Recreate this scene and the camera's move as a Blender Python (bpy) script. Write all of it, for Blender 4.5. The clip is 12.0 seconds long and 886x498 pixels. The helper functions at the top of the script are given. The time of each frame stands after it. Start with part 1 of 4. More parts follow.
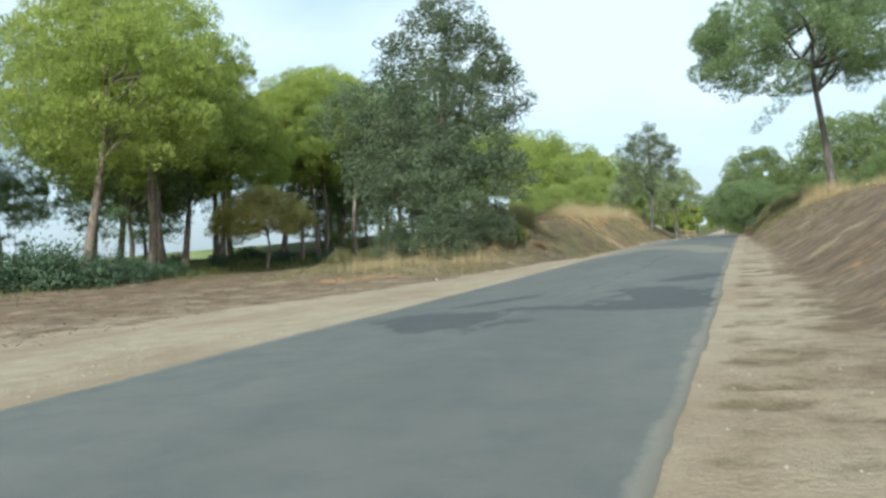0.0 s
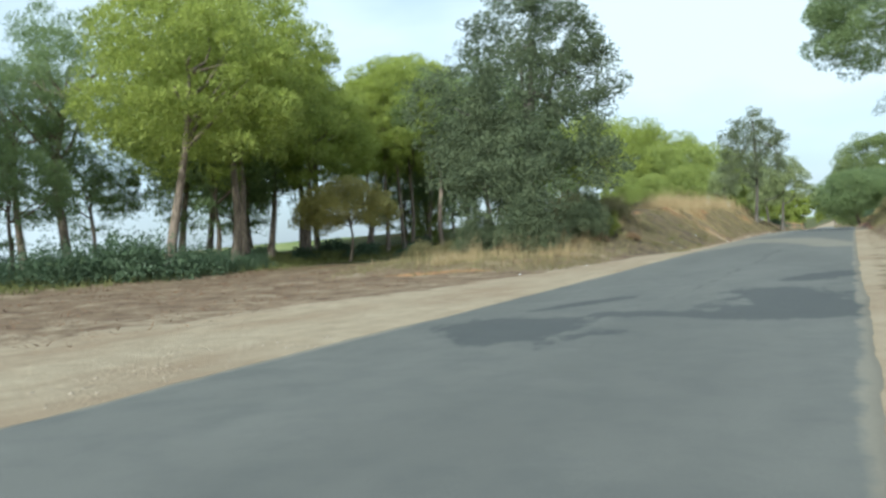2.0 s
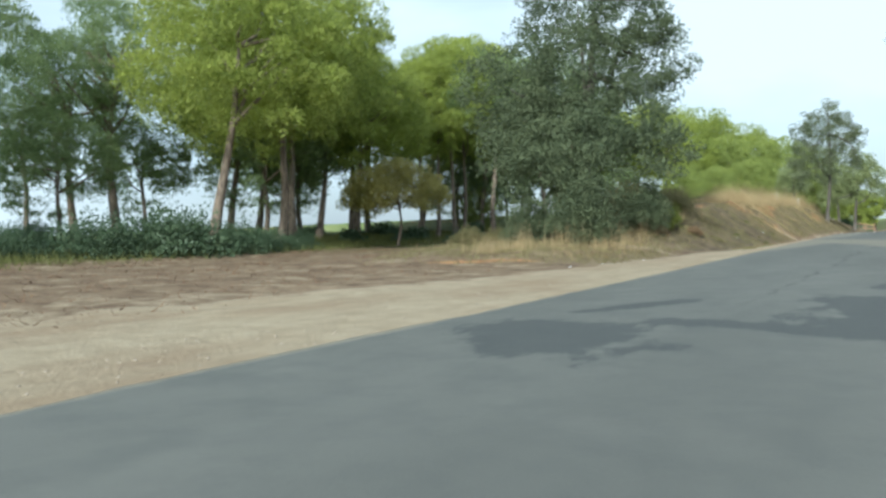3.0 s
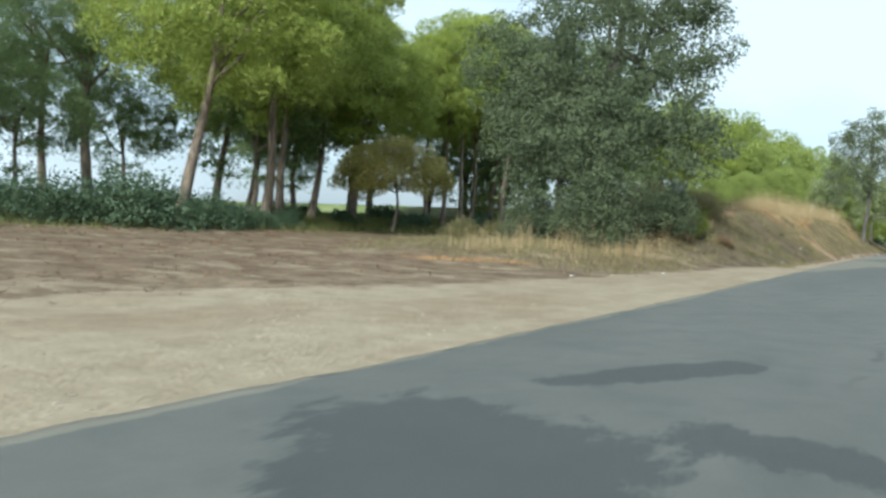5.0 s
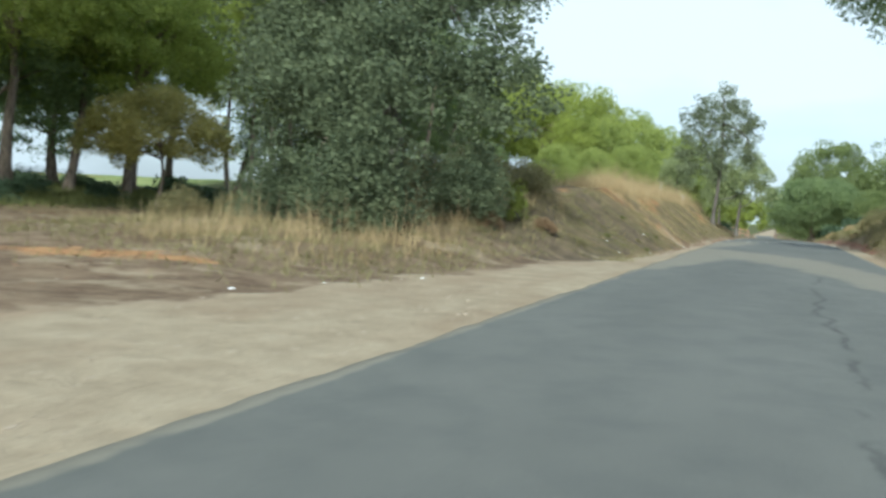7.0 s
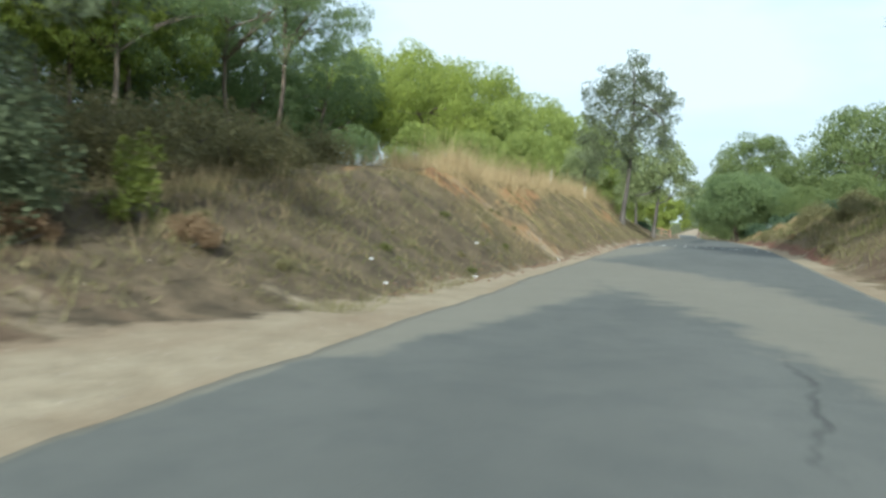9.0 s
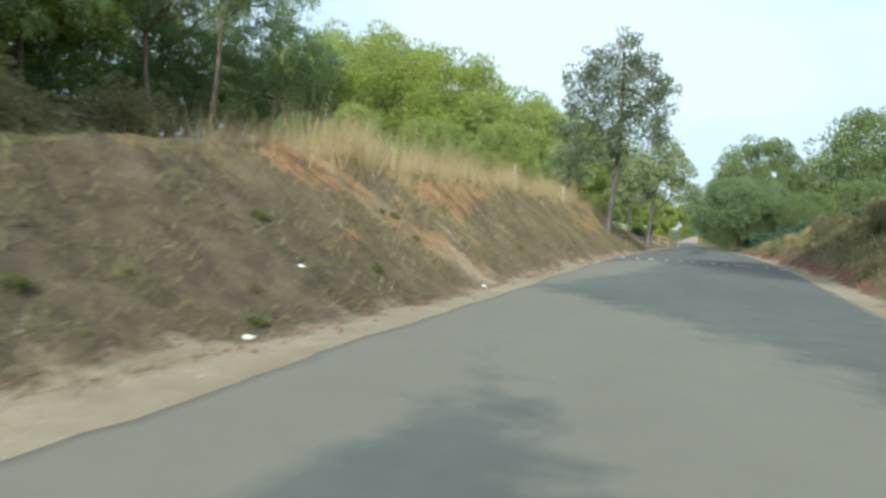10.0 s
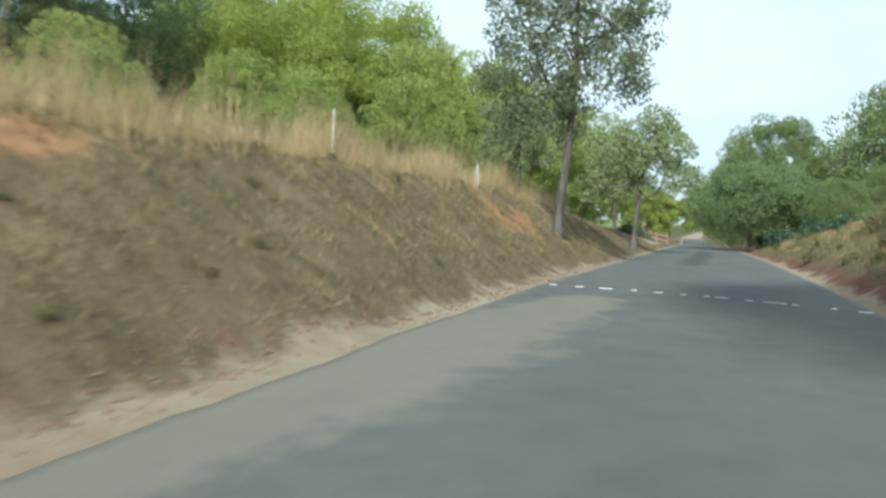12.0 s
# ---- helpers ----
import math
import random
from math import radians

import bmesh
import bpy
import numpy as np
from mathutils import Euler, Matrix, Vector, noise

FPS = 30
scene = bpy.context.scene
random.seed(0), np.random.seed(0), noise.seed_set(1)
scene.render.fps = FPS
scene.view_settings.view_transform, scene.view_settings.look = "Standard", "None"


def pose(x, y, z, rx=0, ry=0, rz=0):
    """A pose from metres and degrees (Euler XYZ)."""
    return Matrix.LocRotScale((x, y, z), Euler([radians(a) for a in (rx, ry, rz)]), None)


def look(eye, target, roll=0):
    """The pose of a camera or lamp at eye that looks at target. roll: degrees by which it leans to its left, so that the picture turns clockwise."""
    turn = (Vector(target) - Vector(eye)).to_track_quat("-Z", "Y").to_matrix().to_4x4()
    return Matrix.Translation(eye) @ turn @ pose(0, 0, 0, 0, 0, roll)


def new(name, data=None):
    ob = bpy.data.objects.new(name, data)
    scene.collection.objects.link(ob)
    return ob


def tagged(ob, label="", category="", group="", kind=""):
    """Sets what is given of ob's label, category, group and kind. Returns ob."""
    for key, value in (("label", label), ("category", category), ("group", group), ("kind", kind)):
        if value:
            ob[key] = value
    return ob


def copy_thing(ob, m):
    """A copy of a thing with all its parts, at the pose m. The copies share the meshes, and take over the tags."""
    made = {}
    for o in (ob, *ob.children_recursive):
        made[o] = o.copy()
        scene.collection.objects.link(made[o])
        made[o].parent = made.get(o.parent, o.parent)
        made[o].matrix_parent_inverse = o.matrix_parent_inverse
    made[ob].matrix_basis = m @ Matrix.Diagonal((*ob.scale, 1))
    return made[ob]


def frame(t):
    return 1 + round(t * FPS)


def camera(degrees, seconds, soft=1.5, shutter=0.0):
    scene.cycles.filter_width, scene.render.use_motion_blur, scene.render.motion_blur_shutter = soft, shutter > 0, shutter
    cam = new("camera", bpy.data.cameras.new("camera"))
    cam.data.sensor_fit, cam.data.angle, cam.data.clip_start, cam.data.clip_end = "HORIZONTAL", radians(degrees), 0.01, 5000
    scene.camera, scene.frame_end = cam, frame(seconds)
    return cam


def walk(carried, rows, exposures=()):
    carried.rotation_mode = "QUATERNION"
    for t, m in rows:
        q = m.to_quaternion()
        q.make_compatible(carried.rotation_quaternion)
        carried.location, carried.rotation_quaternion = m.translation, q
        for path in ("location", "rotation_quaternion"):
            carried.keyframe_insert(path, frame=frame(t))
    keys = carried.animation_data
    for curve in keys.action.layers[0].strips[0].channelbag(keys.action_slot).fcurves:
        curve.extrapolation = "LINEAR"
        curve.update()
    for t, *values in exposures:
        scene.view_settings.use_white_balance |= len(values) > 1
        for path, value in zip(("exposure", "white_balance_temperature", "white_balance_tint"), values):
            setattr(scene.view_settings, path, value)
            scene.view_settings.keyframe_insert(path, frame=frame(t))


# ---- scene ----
cam = camera(58.58, 12.0, soft=2.8, shutter=0.4)

# seconds, x, y, z, heading to the left of +y, pitch, roll
PATH = [
    (0.0, 3.331, -48.661, 1.080, 21.161, -0.337, -4.444),
    (0.5, 3.251, -48.370, 1.079, 22.134, -0.518, -4.435),
    (1.0, 3.164, -47.961, 1.074, 23.710, -0.534, -4.436),
    (1.5, 3.012, -47.472, 1.063, 25.529, -0.469, -4.161),
    (2.0, 2.845, -46.837, 1.051, 27.791, -0.389, -4.271),
    (2.5, 2.610, -46.165, 1.044, 29.709, -1.070, -2.044),
    (3.0, 2.400, -45.412, 1.017, 31.817, -1.134, -2.020),
    (3.2, 2.283, -45.130, 1.050, 32.402, -1.059, -1.984),
    (4.8, 1.200, -42.011, 1.048, 33.372, -1.886, 2.000),
    (5.0, 1.015, -41.409, 1.051, 32.934, -1.976, 2.249),
    (5.5, 0.699, -39.709, 1.048, 31.224, -2.483, 2.819),
    (6.0, 0.465, -37.804, 1.062, 29.004, -2.763, 2.731),
    (6.5, 0.225, -35.596, 1.068, 26.226, -2.931, 2.911),
    (7.0, 0.085, -33.156, 1.088, 23.466, -3.026, 2.965),
    (7.5, -0.010, -30.524, 1.107, 20.865, -3.110, 3.043),
    (7.7, -0.056, -29.416, 1.112, 19.924, -3.100, 3.014),
    (9.3, 0.067, -19.245, 1.100, 18.382, -2.575, 2.771),
    (9.5, 0.044, -17.797, 1.126, 18.460, -2.501, 3.273),
    (10.0, 0.049, -14.322, 1.189, 18.665, -2.463, 3.451),
    (10.5, 0.011, -10.905, 1.272, 18.705, -2.469, 3.525),
    (11.0, 0.022, -7.437, 1.327, 18.813, -2.495, 3.294),
    (11.5, 0.037, -3.895, 1.332, 18.900, -2.509, 2.940),
    (12.0, -0.000, -0.000, 1.343, 19.016, -2.614, 2.663),
]


def row_pose(x, y, z, yaw, pitch, roll):
    a, p = radians(yaw), radians(pitch)
    way = Vector((-math.sin(a) * math.cos(p), math.cos(a) * math.cos(p), math.sin(p)))
    eye = Vector((x, y, z))
    return look(eye, eye + way, roll)


walk(cam, [(row[0], row_pose(*row[1:])) for row in PATH], [(0.0, 0.32, 5320, 1), (12.0, 0.32, 5320, 1)])

# ---- light ----
SUN_WAY = Vector((0.1, -0.995, 0.0)).normalized()
SUN_HEIGHT = radians(32)

world = bpy.data.worlds.new("hazy_sky")
scene.world = world
world.use_nodes = True
wt = world.node_tree
wn, wl = wt.nodes, wt.links
sky = wn.new("ShaderNodeTexSky")
sky.sky_type = "NISHITA"
sky.sun_disc = False
sky.sun_elevation = SUN_HEIGHT
sky.sun_rotation = math.atan2(SUN_WAY.x, SUN_WAY.y)
sky.dust_density = 3.0
scaled = wn.new("ShaderNodeVectorMath")
scaled.operation = "SCALE"
scaled.inputs["Scale"].default_value = 0.15
wl.new(sky.outputs[0], scaled.inputs[0])
# thin bright haze and soft cloud over the clear sky
coord = wn.new("ShaderNodeTexCoord")
flat = wn.new("ShaderNodeMapping")
flat.inputs["Scale"].default_value = (1.0, 1.0, 2.6)
wl.new(coord.outputs["Generated"], flat.inputs[0])
cloud = wn.new("ShaderNodeTexNoise")
cloud.inputs["Scale"].default_value = 1.7
cloud.inputs["Detail"].default_value = 5.0
cloud.inputs["Roughness"].default_value = 0.5
wl.new(flat.outputs[0], cloud.inputs["Vector"])
cramp = wn.new("ShaderNodeMapRange")
cramp.inputs["From Min"].default_value = 0.42
cramp.inputs["From Max"].default_value = 0.64
cramp.inputs["To Min"].default_value = 0.5
cramp.inputs["To Max"].default_value = 1.0
wl.new(cloud.outputs["Fac"], cramp.inputs["Value"])
haze = wn.new("ShaderNodeMix")
haze.data_type = "RGBA"
haze.inputs["B"].default_value = (1.0, 1.03, 1.0, 1)
wl.new(cramp.outputs[0], haze.inputs["Factor"])
wl.new(scaled.outputs[0], haze.inputs["A"])
wl.new(haze.outputs["Result"], wn["Background"].inputs["Color"])
wn["Background"].inputs["Strength"].default_value = 0.84

sun = bpy.data.lights.new("sun", "SUN")
sun.energy, sun.angle, sun.color = 4.6, radians(4.0), (1.0, 0.92, 0.76)
lamp = new("sun", sun)
lamp.matrix_world = look(SUN_WAY * 100 + Vector((0, 0, 100 * math.tan(SUN_HEIGHT))), (0, 0, 0))

# ---- materials ----
class Mat:
    """A node material with short words for what is used most."""

    def __init__(self, name, rough=0.9, spec=0.2):
        self.m = bpy.data.materials.new(name)
        self.m.use_nodes = True
        self.t = self.m.node_tree
        self.b = self.t.nodes["Principled BSDF"]
        self.b.inputs["Roughness"].default_value = rough
        self.b.inputs["Specular IOR Level"].default_value = spec
        c = self.t.nodes.new("ShaderNodeTexCoord")
        self.co = c.outputs["Object"]

    def put(self, a, b):
        self.t.links.new(a, b)

    def noise(self, scale, detail=4.0, rough=0.55, stretch=(1, 1, 1)):
        n, p = self.t.nodes.new("ShaderNodeTexNoise"), self.t.nodes.new("ShaderNodeMapping")
        p.inputs["Scale"].default_value = stretch
        self.put(self.co, p.inputs[0])
        self.put(p.outputs[0], n.inputs["Vector"])
        n.inputs["Scale"].default_value, n.inputs["Detail"].default_value, n.inputs["Roughness"].default_value = scale, detail, rough
        return n.outputs["Fac"]

    def span(self, value, a, b, c=0.0, d=1.0):
        r = self.t.nodes.new("ShaderNodeMapRange")
        for key, v in zip(("From Min", "From Max", "To Min", "To Max"), (a, b, c, d)):
            r.inputs[key].default_value = v
        self.put(value, r.inputs["Value"])
        return r.outputs[0]

    def sums(self, op, a, b):
        n = self.t.nodes.new("ShaderNodeMath")
        n.operation = op
        for slot, v in zip(n.inputs, (a, b)):
            if isinstance(v, (int, float)):
                slot.default_value = v
            else:
                self.put(v, slot)
        return n.outputs[0]

    def mix(self, fac, a, b, kind="MIX"):
        n = self.t.nodes.new("ShaderNodeMix")
        n.data_type, n.blend_type = "RGBA", kind
        for key, v in (("Factor", fac), ("A", a), ("B", b)):
            slot = n.inputs[key] if key == "Factor" else [i for i in n.inputs if i.name == key and i.type == "RGBA"][0]
            if isinstance(v, tuple):
                slot.default_value = (*v, 1)
            elif isinstance(v, (int, float)):
                slot.default_value = v
            else:
                self.put(v, slot)
        return [o for o in n.outputs if o.type == "RGBA"][0]

    def attr(self, name):
        n = self.t.nodes.new("ShaderNodeAttribute")
        n.attribute_name = name
        return n.outputs["Fac"]

    def rough_attr(self, name, noise, amount=0.5, edge=0.15):
        """An area that was laid on the mesh, with an edge broken up by noise."""
        v = self.sums("ADD", self.attr(name), self.sums("MULTIPLY", self.sums("SUBTRACT", noise, 0.5), amount * 2))
        return self.span(v, 0.5 - edge, 0.5 + edge)

    def island(self):
        return self.t.nodes.new("ShaderNodeNewGeometry").outputs["Random Per Island"]

    def colour(self, c):
        self.put(c, self.b.inputs["Base Color"])

    def bump(self, height, strength=0.4, distance=0.02):
        n = self.t.nodes.new("ShaderNodeBump")
        n.inputs["Strength"].default_value, n.inputs["Distance"].default_value = strength, distance
        self.put(height, n.inputs["Height"])
        self.put(n.outputs[0], self.b.inputs["Normal"])


def leaf_material(name, dark, light, through_it=0.3, rough=0.6):
    """Leaves, each a little different, that let some light through."""
    k = Mat(name, rough, 0.25)
    c = k.mix(k.island(), dark, light)
    c = k.mix(k.span(k.noise(0.4, 3), 0.40, 0.62), c, k.mix(0.65, c, light))
    c = k.mix(k.span(k.noise(1.7, 3), 0.36, 0.60), k.mix(0.45, c, dark), c)
    k.colour(c)
    glow = k.t.nodes.new("ShaderNodeBsdfTranslucent")
    k.put(c, glow.inputs["Color"])
    both = k.t.nodes.new("ShaderNodeMixShader")
    both.inputs[0].default_value = through_it
    k.put(k.b.outputs[0], both.inputs[1])
    k.put(glow.outputs[0], both.inputs[2])
    k.put(both.outputs[0], k.t.nodes["Material Output"].inputs["Surface"])
    return k.m


def bark_material(name, dark, light):
    k = Mat(name, 0.95, 0.1)
    n = k.noise(7, 6, 0.65, (1, 1, 0.22))
    k.colour(k.mix(k.span(n, 0.35, 0.65), dark, light))
    k.bump(n, 0.9, 0.05)
    return k.m


def ground_material():
    k = Mat("earth", 0.95, 0.1)
    big, mid, fine = k.noise(0.35, 4), k.noise(2.3, 5, 0.6), k.noise(26, 4, 0.65)
    streak = k.noise(1.3, 9, 0.72, (0.85, 1.25, 1))
    soil = k.mix(k.span(mid, 0.35, 0.65), (0.124, 0.096, 0.058), (0.236, 0.184, 0.108))
    sand = k.mix(k.span(mid, 0.3, 0.7), (0.33, 0.27, 0.185), (0.44, 0.37, 0.262))
    sand = k.mix(k.span(k.noise(0.5, 6, 0.62, (1, 0.4, 1)), 0.46, 0.62, 0, 0.65), sand, (0.295, 0.22, 0.145))
    litter = k.mix(k.span(streak, 0.38, 0.62), (0.14, 0.098, 0.066), (0.26, 0.195, 0.13))
    litter = k.mix(k.span(k.noise(0.75, 8, 0.68, (0.8, 1.2, 1)), 0.53, 0.60, 0, 0.8), litter, (0.34, 0.275, 0.19))
    orange = k.mix(k.span(mid, 0.35, 0.65), (0.33, 0.17, 0.078), (0.44, 0.265, 0.132))
    green = k.mix(k.span(mid, 0.35, 0.65), (0.06, 0.075, 0.028), (0.15, 0.15, 0.06))
    soil = k.mix(k.span(k.noise(0.9, 5, 0.6), 0.44, 0.64), soil, (0.19, 0.145, 0.085))
    # shade on the near part of the left bank, put in as darker soil
    shaded_soil = k.mix(k.span(mid, 0.35, 0.65), (0.095, 0.076, 0.052), (0.18, 0.14, 0.09))
    soil = k.mix(k.rough_attr("shaded_soil", k.noise(0.8, 6, 0.65), 0.7), soil, shaded_soil)
    c = k.mix(k.rough_attr("litter", mid), soil, litter)
    c = k.mix(k.rough_attr("green", mid), c, green)
    c = k.mix(k.rough_attr("meadow", mid), c, k.mix(k.span(k.noise(0.2, 5), 0.35, 0.65), (0.16, 0.21, 0.07), (0.28, 0.31, 0.13)))
    c = k.mix(k.rough_attr("orange", mid, 0.7), c, orange)
    c = k.mix(k.rough_attr("red", mid, 0.6), c, k.mix(k.span(mid, 0.35, 0.65), (0.15, 0.075, 0.05), (0.26, 0.14, 0.095)))
    c = k.mix(k.rough_attr("sand", k.noise(1.2, 8, 0.68), 0.95), c, sand)
    c = k.mix(k.span(fine, 0.25, 0.75, 0.0, 0.5), c, k.mix(1.0, c, (0.55, 0.52, 0.5), "MULTIPLY"))
    c = k.mix(k.span(big, 0.3, 0.7, 0.0, 0.35), c, k.mix(1.0, c, (0.72, 0.68, 0.66), "MULTIPLY"))
    k.colour(c)
    k.bump(k.sums("ADD", fine, k.sums("MULTIPLY", mid, 2.0)), 0.7, 0.04)
    return k.m


def asphalt_material():
    k = Mat("asphalt", 0.85, 0.25)
    grain, blotch, wide = k.noise(90, 3, 0.7), k.noise(1.7, 6, 0.62), k.noise(0.5, 4, 0.55, (1, 0.25, 1))
    c = k.mix(k.span(wide, 0.35, 0.65), (0.119, 0.120, 0.108), (0.147, 0.147, 0.131))
    c = k.mix(k.span(blotch, 0.45, 0.7, 0, 0.4), c, (0.08, 0.085, 0.082))
    c = k.mix(k.span(k.noise(0.8, 8, 0.7), 0.54, 0.66, 0, 0.18), c, (0.19, 0.185, 0.165))
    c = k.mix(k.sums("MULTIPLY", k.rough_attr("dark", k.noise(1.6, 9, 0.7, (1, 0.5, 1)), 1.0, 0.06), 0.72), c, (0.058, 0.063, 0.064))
    c = k.mix(k.sums("MULTIPLY", k.rough_attr("sand", k.noise(1.3, 8, 0.68), 0.5, 0.09), 0.48), c, (0.30, 0.265, 0.195))
    c = k.mix(k.span(grain, 0.3, 0.7, 0, 0.5), c, k.mix(1.0, c, (0.62, 0.62, 0.62), "MULTIPLY"))
    side = k.sums("ABSOLUTE", k.sums("ADD", k.attr("crack_side"), k.span(k.noise(5, 5, 0.7), 0.3, 0.7, -0.06, 0.06)), 0.0)
    thin = k.sums("MULTIPLY", k.span(side, 0.012, 0.05, 0.5, 0.0), k.span(k.noise(0.9, 3), 0.4, 0.55))
    c = k.mix(k.sums("MULTIPLY", k.attr("crack"), thin), c, (0.03, 0.03, 0.03))
    k.colour(c)
    k.bump(grain, 0.5, 0.008)
    return k.m


EARTH, ASPHALT = ground_material(), asphalt_material()
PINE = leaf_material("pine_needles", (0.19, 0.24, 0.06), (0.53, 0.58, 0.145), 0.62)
# darker copy of the needles, with the shade put into the colour
PINE_SHADE = leaf_material("shaded_pine_needles", (0.15, 0.205, 0.10), (0.33, 0.40, 0.175), 0.6)
OLIVE_PINE = leaf_material("yellowing_pine_needles", (0.27, 0.25, 0.085), (0.52, 0.47, 0.175), 0.58)
PINE_MID = leaf_material("green_pine_needles", (0.16, 0.21, 0.06), (0.42, 0.47, 0.13), 0.45)
PINE_FAR = leaf_material("blue_green_pine_needles", (0.12, 0.165, 0.068), (0.32, 0.37, 0.14), 0.48)
OAK = leaf_material("holm_oak_leaves", (0.07, 0.094, 0.054), (0.175, 0.205, 0.108), 0.38, 0.7)
OAK_GREY = leaf_material("grey_green_oak_leaves", (0.11, 0.135, 0.08), (0.26, 0.29, 0.16), 0.42, 0.55)
OAK_LIGHT = leaf_material("pale_oak_leaves", (0.19, 0.235, 0.105), (0.40, 0.435, 0.21), 0.42, 0.5)
BUSH = leaf_material("mastic_leaves", (0.058, 0.092, 0.052), (0.115, 0.16, 0.085), 0.28, 0.5)
STRAW = leaf_material("dry_grass", (0.30, 0.22, 0.11), (0.60, 0.47, 0.265), 0.38, 0.8)
WEED = leaf_material("withered_weeds", (0.135, 0.12, 0.056), (0.29, 0.258, 0.125), 0.3, 0.8)
GREENWEED = leaf_material("green_weeds", (0.09, 0.10, 0.03), (0.20, 0.205, 0.07), 0.3, 0.7)
FRESH = leaf_material("fresh_leaves", (0.12, 0.15, 0.03), (0.25, 0.28, 0.06), 0.35, 0.6)
RUST = leaf_material("rusty_leaves", (0.19, 0.125, 0.07), (0.33, 0.235, 0.135), 0.3, 0.8)
SCRUB = leaf_material("olive_brown_scrub_leaves", (0.12, 0.115, 0.055), (0.28, 0.25, 0.115), 0.4, 0.7)
FALLEN = leaf_material("fallen_needles", (0.07, 0.04, 0.025), (0.24, 0.15, 0.09), 0.0, 0.9)
BARK = bark_material("pine_bark", (0.105, 0.084, 0.068), (0.31, 0.245, 0.19))
OAKBARK = bark_material("oak_bark", (0.055, 0.048, 0.042), (0.17, 0.15, 0.13))


def plain(name, a, b, scale=8, rough=0.8):
    k = Mat(name, rough)
    n = k.noise(scale, 4)
    k.colour(k.mix(k.span(n, 0.35, 0.65), a, b))
    k.bump(n, 0.4, 0.01)
    return k.m


PAINT = plain("worn_road_paint", (0.42, 0.42, 0.40), (0.78, 0.78, 0.75), 14)
PAPER = plain("white_litter", (0.72, 0.72, 0.72), (0.85, 0.85, 0.83), 5)
STAKEWOOD = plain("weathered_wood", (0.36, 0.33, 0.28), (0.62, 0.58, 0.50), 18)
STONE = plain("pale_stone", (0.22, 0.18, 0.14), (0.40, 0.34, 0.27), 6)
CLOD = plain("red_earth", (0.14, 0.085, 0.055), (0.24, 0.15, 0.10), 9)

FENCEWOOD = plain("reddish_timber", (0.30, 0.16, 0.11), (0.44, 0.27, 0.19), 10)

# ---- helpers of this scene ----
rng = np.random.default_rng(7)


def smooth(v, a, b):
    t = np.clip((np.asarray(v, float) - a) / (b - a), 0, 1)
    return t * t * (3 - 2 * t)


def wave(x, y, s, k=0):
    """Smooth uneven ground, -1 to 1, from a few crossing waves."""
    x, y = np.asarray(x, float) * s, np.asarray(y, float) * s
    return (np.sin(1.7 * x + 0.9 * y + k) + np.sin(-1.1 * x + 2.1 * y + 1.3 + 2 * k) + np.sin(2.9 * x + 1.3 * np.sin(y + k) + 0.4)
            + np.sin(3.7 * y - 0.8 * x + 1.1 * np.sin(1.3 * x) + 3 * k)) / 4


def road_height(y):
    return np.interp(y, [-200, 15, 40, 90, 140, 220], [0, 0, -0.3, -1.1, -2.2, -3.0])


def edge_left(y):
    return np.interp(y, [-200, -30, -24, -12, -5, 8, 15, 40, 93, 137, 260], [-2.42, -2.42, -2.55, -2.75, -2.9, -3.12, -3.2, -3.3, -4.2, -5.2, -10])


def edge_right(y):
    return np.interp(y, [-200, -38, -29, -4, 25, 50, 112, 150, 260], [2.85, 2.85, 2.75, 2.62, 2.55, 2.2, 1.3, -0.2, -5.0])


